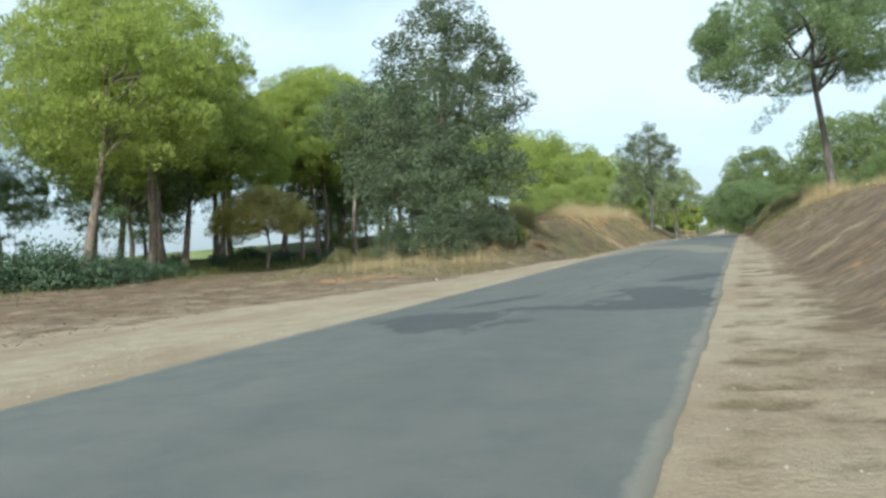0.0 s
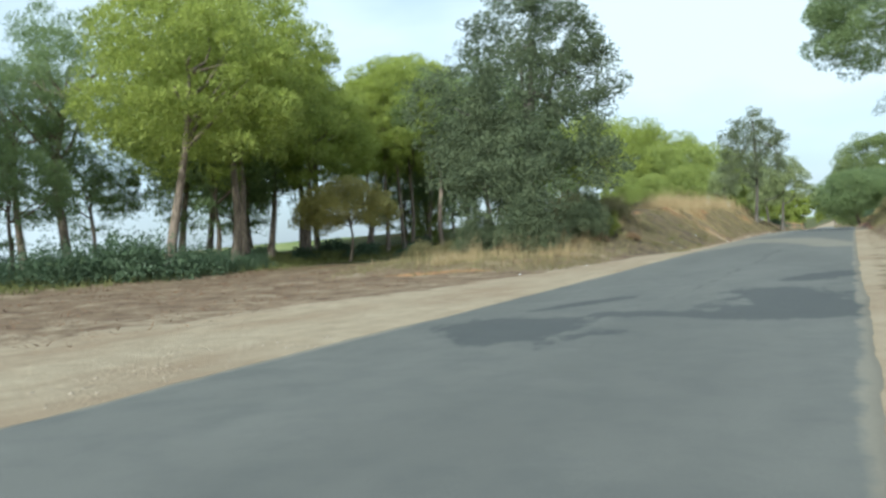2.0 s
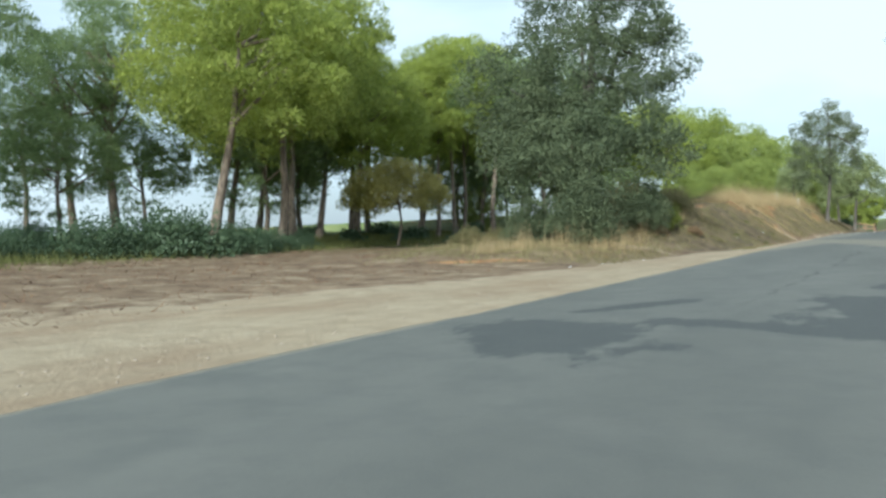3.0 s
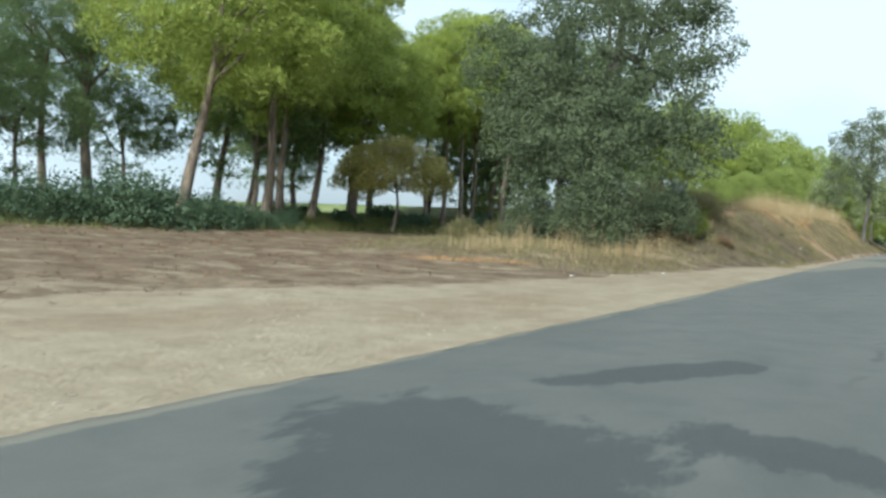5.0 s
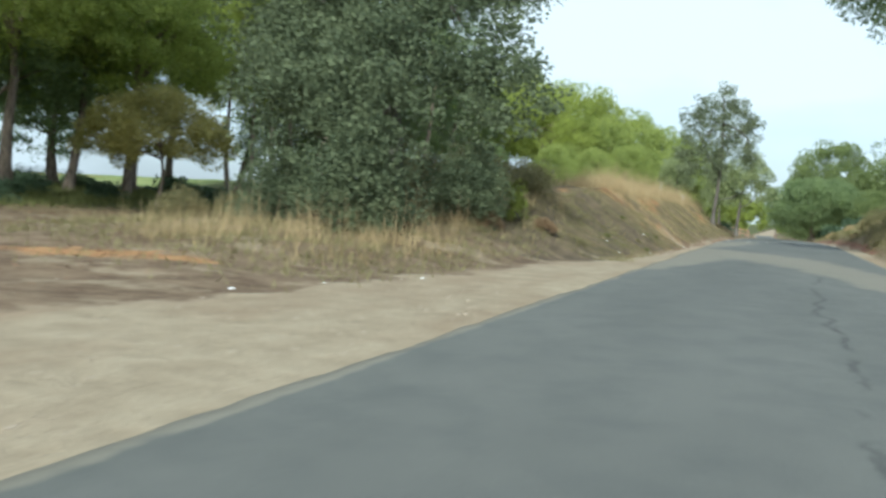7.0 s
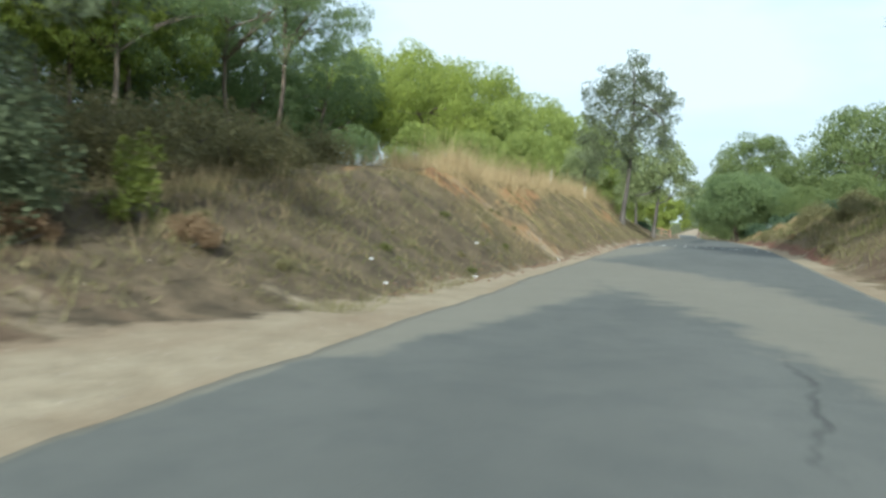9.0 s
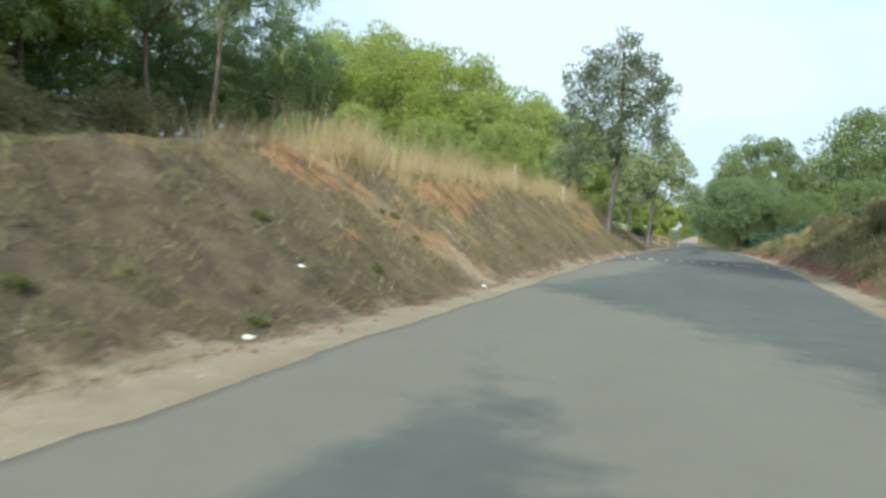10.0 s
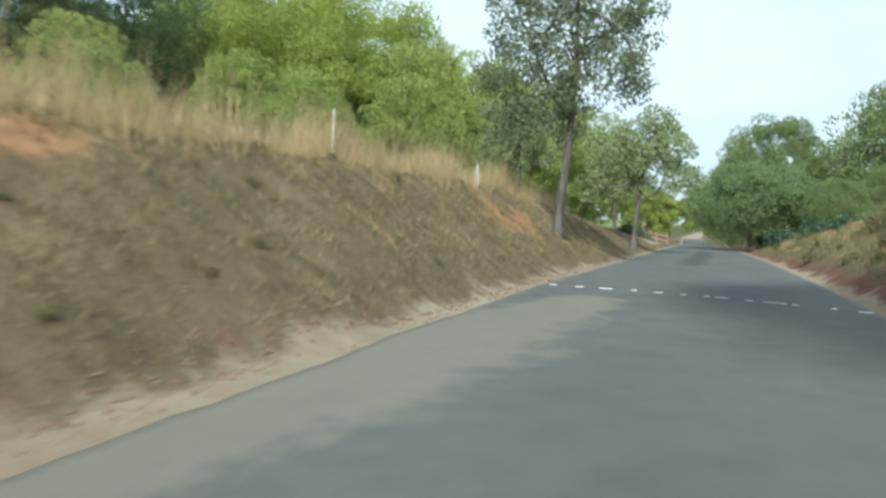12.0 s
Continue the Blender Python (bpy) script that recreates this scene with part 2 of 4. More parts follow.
def height(x, y):
    """The height of the ground."""
    x, y = np.asarray(x, float), np.asarray(y, float)
    zr = road_height(y)
    d, e = edge_left(y) - x, x - edge_right(y)
    foot = np.interp(y, [-30, -20, -12, -5, 8], [5.0, 2.8, 1.2, 0.75, 0.5])
    tall = np.interp(y, [-26, -18, -10, -4, 25, 35, 50, 70, 95, 200], [0.0, 0.5, 1.5, 2.05, 2.2, 1.75, 1.4, 0.9, 0.4, 0.2])
    run = d - foot + 0.25 * wave(x, y, 0.5, 2)
    bank = tall * (0.8 * np.clip(run / 2.6, 0, 1) + 0.2 * smooth(run, 0, 2.6)) + 0.03 * np.clip(run - 2.6, 0, 14)
    bank = bank + 0.10 * smooth(run, 0.1, 1.2) * (wave(x, y, 1.4) + 0.6 * wave(x, y, 3.1, 1)) * np.clip(tall, 0, 1)
    bank = bank * (1 - 0.85 * smooth(-x, 11, 19) * (1 - smooth(y, 6, 26)))
    field = np.interp(-x, [8, 14, 20, 24, 28, 32, 40, 60, 100, 200, 600, 2400], [0, 0.06, 0.2, 0.38, 0.6, 0.9, 1.35, 1.9, 2.6, 4.2, 9.0, 22.0])
    left = np.maximum(bank, field) + 0.05 * smooth(d, 1.5, 5) * wave(x, y, 0.9, 1)
    rfoot = np.interp(y, [-40, -17, 5, 18, 50, 100], [1.6, 1.6, 0.9, 0.35, 0.6, 1.5])
    rtall = np.interp(y, [-60, -45, -10, 35, 50, 78, 100, 150], [0.85, 0.9, 0.92, 0.95, 0.75, 0.45, 0.3, 0.15])
    rrun = e - rfoot + 0.2 * wave(x, y, 0.6, 4)
    right = rtall * np.interp(rrun, [0, 2.5, 4.5, 8, 300], [0, 1.75, 2.4, 2.55, 2.3])
    right = right + 0.07 * smooth(rrun, 0.2, 1.4) * (wave(x, y, 0.8, 3) + 0.5 * wave(0.4 * x, y, 2.6, 5))
    rills = np.abs(np.sin(4.1 * (y + 0.25 * x) + 1.6 * wave(x, y, 1.7, 2))) ** 0.6 - 0.75
    right = right + 0.07 * smooth(e, 0.2, 0.6) * (1 - smooth(e, 1.8, 3.2)) * (1 - smooth(y, 4, 12)) * rills * np.clip(0.45 + 0.9 * wave(x, y, 0.9, 6), 0, 1)
    side = np.where(d > 0, left, np.where(e > 0, right, 0.0))
    under = np.where((d < -0.4) & (e < -0.4), -0.05, 0.0)
    return zr + side + under


def ground_z(x, y):
    return float(height(np.array([x]), np.array([y]))[0])


def mesh_of(name, verts, faces, mat, soft=False):
    me = bpy.data.meshes.new(name)
    if isinstance(faces, np.ndarray):
        n, k = faces.shape
        me.vertices.add(len(verts))
        me.vertices.foreach_set("co", np.asarray(verts, np.float32).ravel())
        me.loops.add(n * k)
        me.loops.foreach_set("vertex_index", faces.astype(np.int32).ravel())
        me.polygons.add(n)
        me.polygons.foreach_set("loop_start", np.arange(0, n * k, k, dtype=np.int32))
        me.update(calc_edges=True)
        me.validate()
    else:
        me.from_pydata([tuple(v) for v in verts], [], [tuple(f) for f in faces])
    if soft:
        me.polygons.foreach_set("use_smooth", np.ones(len(me.polygons), bool))
    me.materials.append(mat)
    return me


def piece(name, me, parent=None, label="", at=None):
    ob = new(name, me)
    if parent is not None:
        ob.parent = parent
    if at is not None:
        ob.location = at
    return tagged(ob, label) if label else ob


def unit(v):
    return v / np.maximum(np.linalg.norm(v, axis=-1, keepdims=True), 1e-9)


def blades(p, d, length, width, quad=False):
    """Thin leaves from the places p along the ways d: triangles, or pointed diamonds."""
    n = len(p)
    side = unit(np.cross(d, unit(rng.normal(size=(n, 3))))) * np.reshape(width, (-1, 1)) / 2
    tip = p + d * np.reshape(length, (-1, 1))
    if quad:
        mid = p + d * np.reshape(length, (-1, 1)) * 0.45
        v = np.stack([p, mid - side, tip, mid + side], 1).reshape(-1, 3)
        return v, np.arange(4 * n).reshape(n, 4)
    v = np.stack([p - side, p + side, tip], 1).reshape(-1, 3)
    return v, np.arange(3 * n).reshape(n, 3)


def tube(line, radii, sides=8, rough=0.0):
    """A tapered, slightly uneven stem along a line."""
    line, out, faces = np.asarray(line, float), [], []
    for i, (p, r) in enumerate(zip(line, radii)):
        way = line[min(i + 1, len(line) - 1)] - line[max(i - 1, 0)]
        way = way / np.linalg.norm(way)
        a = np.cross(way, (0.31, 0.95, 0.05))
        a = a / np.linalg.norm(a)
        b = np.cross(way, a)
        for k in range(sides):
            w = 2 * math.pi * k / sides
            out.append(p + (a * math.cos(w) + b * math.sin(w)) * r * (1 + rough * rng.uniform(-1, 1)))
    for i in range(len(line) - 1):
        for k in range(sides):
            q = (k + 1) % sides
            faces.append((i * sides + k, i * sides + q, (i + 1) * sides + q, (i + 1) * sides + k))
    faces.append(tuple(range((len(line) - 1) * sides, len(line) * sides)))
    return out, faces


def bent(a, b, bow, n=6):
    """A crooked line from a to b."""
    a, b = np.asarray(a, float), np.asarray(b, float)
    t = np.linspace(0, 1, n)[:, None]
    off = rng.normal(size=3) * bow
    return a + (b - a) * t + np.sin(t * math.pi) * off + np.sin(t * 2.3 * math.pi) * rng.normal(size=3) * bow * 0.35


# ---- ground and road ----
def steps(spans):
    out = [spans[0][0]]
    for a, b, s in spans:
        n = max(1, int(round((b - a) / s)))
        out += list(a + (b - a) * (np.arange(n) + 1) / n)
    return np.array(out)


def grid_faces(nx, ny):
    a = (np.arange(ny - 1)[:, None] * nx + np.arange(nx - 1)).ravel()
    return np.stack([a, a + 1, a + nx + 1, a + nx], 1)


def set_attr(me, name, values):
    me.attributes.new(name, "FLOAT", "POINT").data.foreach_set("value", np.asarray(values, np.float32).ravel())


def near_line(X, Y, pts, wide):
    """How far inside a band along a bent line: 1 on the line, 0.5 at its edge."""
    best = np.full(X.shape, 9.0)
    for (ax, ay), (bx, by), wa, wb in zip(pts, pts[1:], wide, wide[1:]):
        dx, dy = bx - ax, by - ay
        t = np.clip(((X - ax) * dx + (Y - ay) * dy) / (dx * dx + dy * dy), 0, 1)
        best = np.minimum(best, np.hypot(X - ax - t * dx, Y - ay - t * dy) / (wa + (wb - wa) * t))
    return np.clip(1 - 0.5 * best, 0, 1)


def sunlit_strip(X, Y):
    """The sunlit strip down the nose of the left bank, its light put into the earth's colour."""
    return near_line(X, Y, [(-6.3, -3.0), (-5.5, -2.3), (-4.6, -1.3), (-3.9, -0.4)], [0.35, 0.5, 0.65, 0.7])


def crest_scar(X, Y):
    """The patch of bare rust-coloured earth under the crest beside the sunlit strip."""
    return near_line(X, Y, [(-6.35, -4.5), (-6.0, -3.7), (-5.7, -3.2)], [0.4, 0.6, 0.4])


def build_ground():
    xs = steps([(-2400, -300, 420), (-300, -60, 24), (-60, -16, 1.6), (-16, 11, 0.27), (11, 40, 1.6), (40, 300, 26), (300, 2400, 420)])
    ys = steps([(-2400, -300, 420), (-300, -70, 23), (-70, -50, 1.5), (-50, 10, 0.17), (10, 45, 0.34), (45, 130, 1.4), (130, 300, 8), (300, 3000, 450)])
    X, Y = np.meshgrid(xs, ys)
    Z = height(X, Y)
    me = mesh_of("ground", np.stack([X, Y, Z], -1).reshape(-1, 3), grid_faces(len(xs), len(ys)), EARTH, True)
    d, e = edge_left(Y) - X, X - edge_right(Y)
    shoulder = np.interp(Y, [-60, -38, -34, -30, -27, -22, -15, -10, -4, 30], [6.8, 6.2, 5.0, 3.8, 3.3, 2.4, 1.6, 0.95, 0.6, 0.45]) + np.interp(Y, [-14, -4], [0.35, 0.1]) * wave(X, Y, 0.8)
    rshoulder = np.interp(Y, [-60, -17, 5, 18], [1.4, 1.4, 0.8, 0.45]) + 0.15 * wave(X, Y, 0.8, 2)
    sand = np.where(d > 0, smooth((shoulder - d) / np.interp(Y, [-34, -26], [1.9, 0.6]), -1.0, 1.0), smooth(rshoulder - e, -0.5, 0.5))
    sand = np.maximum(sand, 0.36 * smooth(shoulder + 4.5 - d, 0, 2.5) * (d > 0) * (1 - smooth(Y, -32, -27)))
    lot = smooth(Y, 66, 72) * smooth(-Y, -100, -92) * smooth(d, 1.0, 1.6) * smooth(-d, -9, -7)
    sand = np.maximum(sand, lot)
    # sunlight on the bank's nose, painted as pale orange ground
    lit_strip = sunlit_strip(X, Y)
    sand = np.maximum(sand, 0.42 * lit_strip)
    clearing = (1 - smooth(Y, -22, -10)) * (d > 0) * (1 - smooth(-X, 24, 27))
    woods = np.maximum(smooth(-X, 9.5, 13) * smooth(Y, -14, -6), smooth(-X, 24, 28))
    crest = smooth(d, 1.9, 2.6) * smooth(-d, -3.6, -2.9) * smooth(Y, -9, -4) * (1 - smooth(Y, 28, 36))
    bare = near_line(X, Y, [(-5.85, 0.2), (-5.8, 2.4), (-5.95, 6.0)], [0.5, 0.6, 0.3])
    bare = np.maximum(bare, 0.95 * crest_scar(X, Y))
    bare = np.maximum(bare, near_line(X, Y, [(-5.5, 19.0), (-5.2, 22.5)], [0.35, 0.45]))
    orange = crest * (wave(X, Y, 0.55, 1) > 0.4) * 0.6 + smooth(d, 0.9, 1.8) * (wave(X, Y, 0.9, 6) > 0.6) * 0.7 * smooth(Y, -10, -4)
    orange = np.maximum(np.maximum(orange, lit_strip * 0.55), 0.8 * bare)
    streak = 0.75 * near_line(X, Y, [(-10.6, -24.7), (-9.2, -23.9), (-7.9, -23.7)], [0.35, 0.45, 0.25])
    redfoot = smooth(rshoulder - e, -0.8, -0.2) * smooth(e - rshoulder, -0.3, 0.1) * smooth(Y, 0, 8)
    leftfoot = 0.5 * smooth(d, shoulder - 0.1, shoulder + 0.2) * (1 - smooth(d, shoulder + 0.25, shoulder + 0.6)) * smooth(Y, -9, -5) * (1 - smooth(Y, 8, 14)) * np.clip(0.55 + 0.7 * wave(X, Y, 1.1, 4), 0, 1)
    verge = smooth(e, 0.35, 1.1) * (1 - smooth(Y, 0, 10)) * 0.62
    groove = 1 - smooth(np.abs(np.sin(4.1 * (Y + 0.25 * X) + 1.6 * wave(X, Y, 1.7, 2))) ** 0.6, 0.3, 0.6)
    groove = groove * (1 - smooth(e, 1.8, 3.2)) * np.clip(0.45 + 0.9 * wave(X, Y, 0.9, 6), 0, 1)
    verge = verge * (1 - smooth(e, 6.0, 9.0))
    verge = np.maximum(verge, (1 - smooth(e, 6.0, 9.0)) * groove * smooth(e, 0.4, 0.8) * (1 - smooth(Y, 0, 10)))
    clay = smooth(e, 1.3, 2.0) * (1 - smooth(Y, 0, 12)) * (1 - smooth(e, 6.0, 9.0)) * 0.26
    set_attr(me, "litter", np.maximum(clearing, verge))
    sand = np.where(e > 0.3, sand * (0.62 + 0.38 * smooth(Y, 0, 8)) * (1 - 0.6 * groove * (1 - smooth(Y, 0, 10))), sand)
    # painted shade: the left bank up to a slanting edge before the lit strip
    set_attr(me, "shaded_soil", (d > 0.5) * smooth(Y, -19, -15) * (1 - smooth(Y - 0.9 * (X + 5), -6.5, -3.5)))
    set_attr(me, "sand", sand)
    set_attr(me, "green", np.clip(np.maximum(woods * 0.8, 0.7 * smooth(e, 6.0, 10.0)), 0, 1))
    set_attr(me, "meadow", smooth(-X, 40, 48))
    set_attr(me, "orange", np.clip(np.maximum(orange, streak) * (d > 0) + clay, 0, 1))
    set_attr(me, "red", np.maximum(redfoot * 0.75, leftfoot))
    tagged(piece("ground", me), "sandy brown earth with banks along the road", "ground", kind="structure")


def build_road():
    ys = steps([(-75, -50, 0.6), (-50, 45, 0.17), (45, 150, 0.8), (150, 250, 5)])
    us = np.linspace(0, 1, 45)
    Y = np.repeat(ys[:, None], len(us), 1)
    ragged_l = 0.06 * wave(Y[:, :1], 3.0, 0.7) + 0.03 * wave(Y[:, :1], 9.0, 4.1)
    ragged_r = 0.03 * wave(Y[:, :1], 5.0, 0.9, 3) + 0.018 * wave(Y[:, :1], 1.0, 4.7, 2)
    L, R = edge_left(ys)[:, None] - 0.05 + ragged_l, edge_right(ys)[:, None] + 0.05 + ragged_r
    X = L + (R - L) * us
    Z = road_height(Y) + 0.012 + 0.035 * np.sin(us * math.pi) + 0.006 * wave(X, Y, 0.9)
    nx, ny = len(us), len(ys)
    top = np.stack([X, Y, Z], -1).reshape(-1, 3)
    faces = [grid_faces(nx, ny)]
    verts, base = [top], len(top)
    for col, flip in ((0, False), (nx - 1, True)):
        low = top[col::nx] + (0, 0, -0.09)
        up, dn = np.arange(ny) * nx + col, base + np.arange(ny)
        q = np.stack([up[:-1], up[1:], dn[1:], dn[:-1]], 1)
        faces.append(q[:, ::-1] if flip else q)
        verts.append(low)
        base += ny
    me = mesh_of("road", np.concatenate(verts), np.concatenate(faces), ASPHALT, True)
    X, Y = np.concatenate(verts)[:, 0], np.concatenate(verts)[:, 1]
    # pale bands across the asphalt share the sand mask with the rim
    sand = near_line(X, Y, [(-4.0, -1.4), (-2.6, -3.8), (-0.4, -7.2), (1.2, -12), (2.4, -18)], [1.5, 1.8, 1.6, 1.0, 0.7])
    sand = np.maximum(sand, near_line(X, Y, [(-3.6, -4), (-2.2, -9), (-2.7, -16)], [1.3, 1.0, 0.4]) * 0.9)
    sand = np.maximum(sand, near_line(X, Y, [(-3.4, 1), (-2.6, 7), (-2.0, 13)], [0.9, 1.1, 0.7]) * 0.9)
    rim = np.minimum(X - edge_left(Y), edge_right(Y) - X)
    sand = np.maximum(sand, 0.75 * (1 - smooth(rim, 0.0, 0.16)))
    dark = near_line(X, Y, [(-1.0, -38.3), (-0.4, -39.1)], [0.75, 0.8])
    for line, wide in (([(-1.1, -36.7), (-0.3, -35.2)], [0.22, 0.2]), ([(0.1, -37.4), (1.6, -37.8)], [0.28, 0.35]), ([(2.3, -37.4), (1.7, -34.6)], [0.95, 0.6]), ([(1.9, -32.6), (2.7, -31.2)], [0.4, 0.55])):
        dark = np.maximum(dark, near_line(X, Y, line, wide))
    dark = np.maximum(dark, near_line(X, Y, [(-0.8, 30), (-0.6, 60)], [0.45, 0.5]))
    wob = 0.12 * wave(X, Y, 1.3)
    line = np.where(Y < -23, 0.55 + 0.012 * (Y + 30), 0.55 + 0.03 * (Y + 20)) + wob
    set_attr(me, "crack_side", np.clip(X - line, -1, 1))
    set_attr(me, "crack", smooth(Y, -36, -34.5) * (1 - smooth(Y, -15.5, -14)))
    set_attr(me, "sand", sand)
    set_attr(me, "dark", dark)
    return tagged(piece("road", me), "worn grey asphalt road with dark patches, pale bands and sandy rims", "road", kind="structure")


build_ground()
road = build_road()


# ---- trees ----
def clumps_to_mesh(name, centres, radii, per, mat, leaf=(0.26, 0.06), up=0.35, squash=0.8, quad=False, out=0.8, pad=False):
    p, d = [], []
    for c, r in zip(centres, radii):
        u = unit(rng.normal(size=(per, 3)))
        if pad:
            u[:, 2] = np.where((u[:, 2] < -0.1) & (rng.uniform(0, 1, per) < 0.55), -0.7 * u[:, 2], u[:, 2])
        k = rng.uniform(0.3, 1.0, (per, 1)) ** 0.4
        p.append(c + u * k * r * (1, 1, squash))
        d.append(unit(u * out + (0, 0, up) + rng.normal(size=(per, 3)) * 0.65))
    p, d = np.concatenate(p), np.concatenate(d)
    s = rng.uniform(0.7, 1.3, len(p))
    v, f = blades(p, d, leaf[0] * s, leaf[1] * s, quad)
    return mesh_of(name, v, f, mat)


def tree(name, label, category, trunk_line, trunk_r, limbs, limb_r, crown, bark, sides=10):
    """An Empty at the foot with a trunk, limbs and a crown under it."""
    top = tagged(new(name), label, category)
    n = len(trunk_line)
    radii = [trunk_r * (1.35 if i == 0 else 1.0 - 0.72 * i / (n - 1)) for i in range(n)]
    v, f = tube(trunk_line, radii, sides, 0.06)
    trunk = piece("trunk", mesh_of("trunk", v, f, bark, True), top)
    for line in limbs:
        v, f = tube(line, [limb_r * (1 - 0.8 * i / (len(line) - 1)) for i in range(len(line))], 6, 0.05)
        piece("limb", mesh_of("limb", v, f, bark, True), trunk)
    piece("crown", crown, top)
    return top


def dome(n, R, z0, H, low=0.3, hollow=0.35, gaps=0.0, lean=(0, 0)):
    """Places of the clumps of a rounded crown: radius R, from z0 upwards H."""
    out = []
    while len(out) < n:
        x, y, t = rng.uniform(-1, 1, 3)
        r = math.hypot(x, y)
        if r > 1:
            continue
        hi, lo = math.sqrt(1 - r * r), -low * 0.6 * (1 - r**4)
        z = lo + (hi - lo) * (1 - (0.5 - t / 2) ** 1.6)
        if hypot3(x, y, z) < hollow or (gaps and math.sin(5 * x + 2.1) * math.sin(4 * y + 0.7) * math.sin(6 * z) > 1 - gaps):
            continue
        out.append((x * R + lean[0] * z, y * R + lean[1] * z, z0 + z * H))
    return np.array(out)


def hypot3(x, y, z):
    return math.sqrt(x * x + y * y + z * z)


def pine(name, label, h, R, crown_low, mat=PINE, n=150, per=270, lean=(0.0, 0.0), trunk_r=0.24, crook=0.25, low=0.35, size=0.17, limbs=8, leaf=(0.19, 0.055), squash=0.85, hollow=0.2):
    H = h - crown_low
    z0 = crown_low + 0.28 * H
    head = np.array([lean[0], lean[1], z0 + 0.2 * H])
    line = bent((0, 0, -0.25), head, crook, 9)
    cen = dome(n, R, z0, (h - z0) * 0.93, low=low * H / (h - z0), hollow=hollow, gaps=0.25) + (lean[0], lean[1], 0)
    rad = R * size * rng.uniform(0.75, 1.3, n)
    crown = clumps_to_mesh("crown", cen, rad, per, mat, leaf, squash=squash, pad=squash > 0.8, up=0.55)
    high = cen[cen[:, 2] > z0 + 0.12 * H]
    arms = []
    for c in high[rng.choice(len(high), min(limbs, len(high)), replace=False)]:
        start = line[int(rng.integers(5, 9))]
        arms.append(bent(start, start + (c - start) * 0.86, 0.25, 5))
    return tree(name, label, "pine tree", line, trunk_r, arms, trunk_r * 0.42, crown, BARK)


def oak(name, label, lobes, per, trunk_line, trunk_r, mat, leaf, density=1.0, limbs=9):
    """A leafy tree whose crown is a set of lobes (x, y, z, radius), each full of small clumps."""
    cen, rad = [], []
    for x, y, z, r in lobes:
        k = int(density * (8 + 11 * r * r) * (0.7 if z > 7.5 else 1.0))
        u = unit(rng.normal(size=(k, 3))) * rng.uniform(0.45, 1.0, (k, 1))
        cen.append(np.array((x, y, z)) + u * r * (1, 1, 0.95))
        rad.append(rng.uniform(0.28, 0.55, k) * (0.6 + 0.18 * r))
    cen, rad = np.concatenate(cen), np.concatenate(rad)
    crown = clumps_to_mesh("crown", cen, rad, per, mat, leaf, up=0.1, squash=0.75, quad=True, out=0.5)
    arms = []
    for x, y, z, r in lobes[:limbs]:
        arms.append(bent(trunk_line[int(rng.integers(len(trunk_line) // 2, len(trunk_line)))], (x, y, z), 0.3, 6))
    return tree(name, label, "oak tree", trunk_line, trunk_r, arms, trunk_r * 0.4, crown, OAKBARK)


def stand(ob, x, y, turn=0.0, scale=1.0, sink=0.05):
    ob.matrix_basis = Matrix.LocRotScale((x, y, ground_z(x, y) - sink), Euler((0, 0, radians(turn))), (scale,) * 3)
    return ob


def again(ob, x, y, turn=0.0, scale=1.0, label="", group=""):
    m = Matrix.LocRotScale((x, y, ground_z(x, y) - 0.05), Euler((0, 0, radians(turn))), (scale,) * 3)
    keep = ob.scale.copy()
    ob.scale = (1, 1, 1)
    twin = copy_thing(ob, m)
    ob.scale = keep
    return tagged(twin, label, group=group)


WOOD = "pines of the wood beyond the clearing"
lead = pine("pine", "tall stone pine with sunlit yellow-green crown and leaning trunk", 15.0, 4.9, 4.5, lean=(1.8, 0.6), trunk_r=0.28, n=270, per=205, low=0.45, size=0.155, leaf=(0.21, 0.07))
tagged(stand(lead, -26.3, -19.7, 0), group=WOOD)
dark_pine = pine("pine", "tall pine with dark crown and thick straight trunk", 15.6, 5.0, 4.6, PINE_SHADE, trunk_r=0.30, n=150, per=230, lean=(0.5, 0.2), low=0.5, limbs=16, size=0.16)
tagged(stand(dark_pine, -37.2, -16.8, 40), group=WOOD)
broad = pine("pine", "tall pine with broad sunlit crown at the clearing's edge", 15.2, 4.8, 4.4, trunk_r=0.25, n=180, low=0.5, crook=0.5, lean=(0.8, 0.8), size=0.155, per=205, leaf=(0.21, 0.07))
tagged(stand(broad, -28.6, -12.6, 0, 1.12), group=WOOD)
slim = pine("pine", "slender pine with pale bare trunk among other pines", 15.4, 3.9, 5.6, trunk_r=0.18, n=110, lean=(0.2, 0.4), low=0.4)
tagged(stand(slim, -29.2, 4.9, 0), group=WOOD)
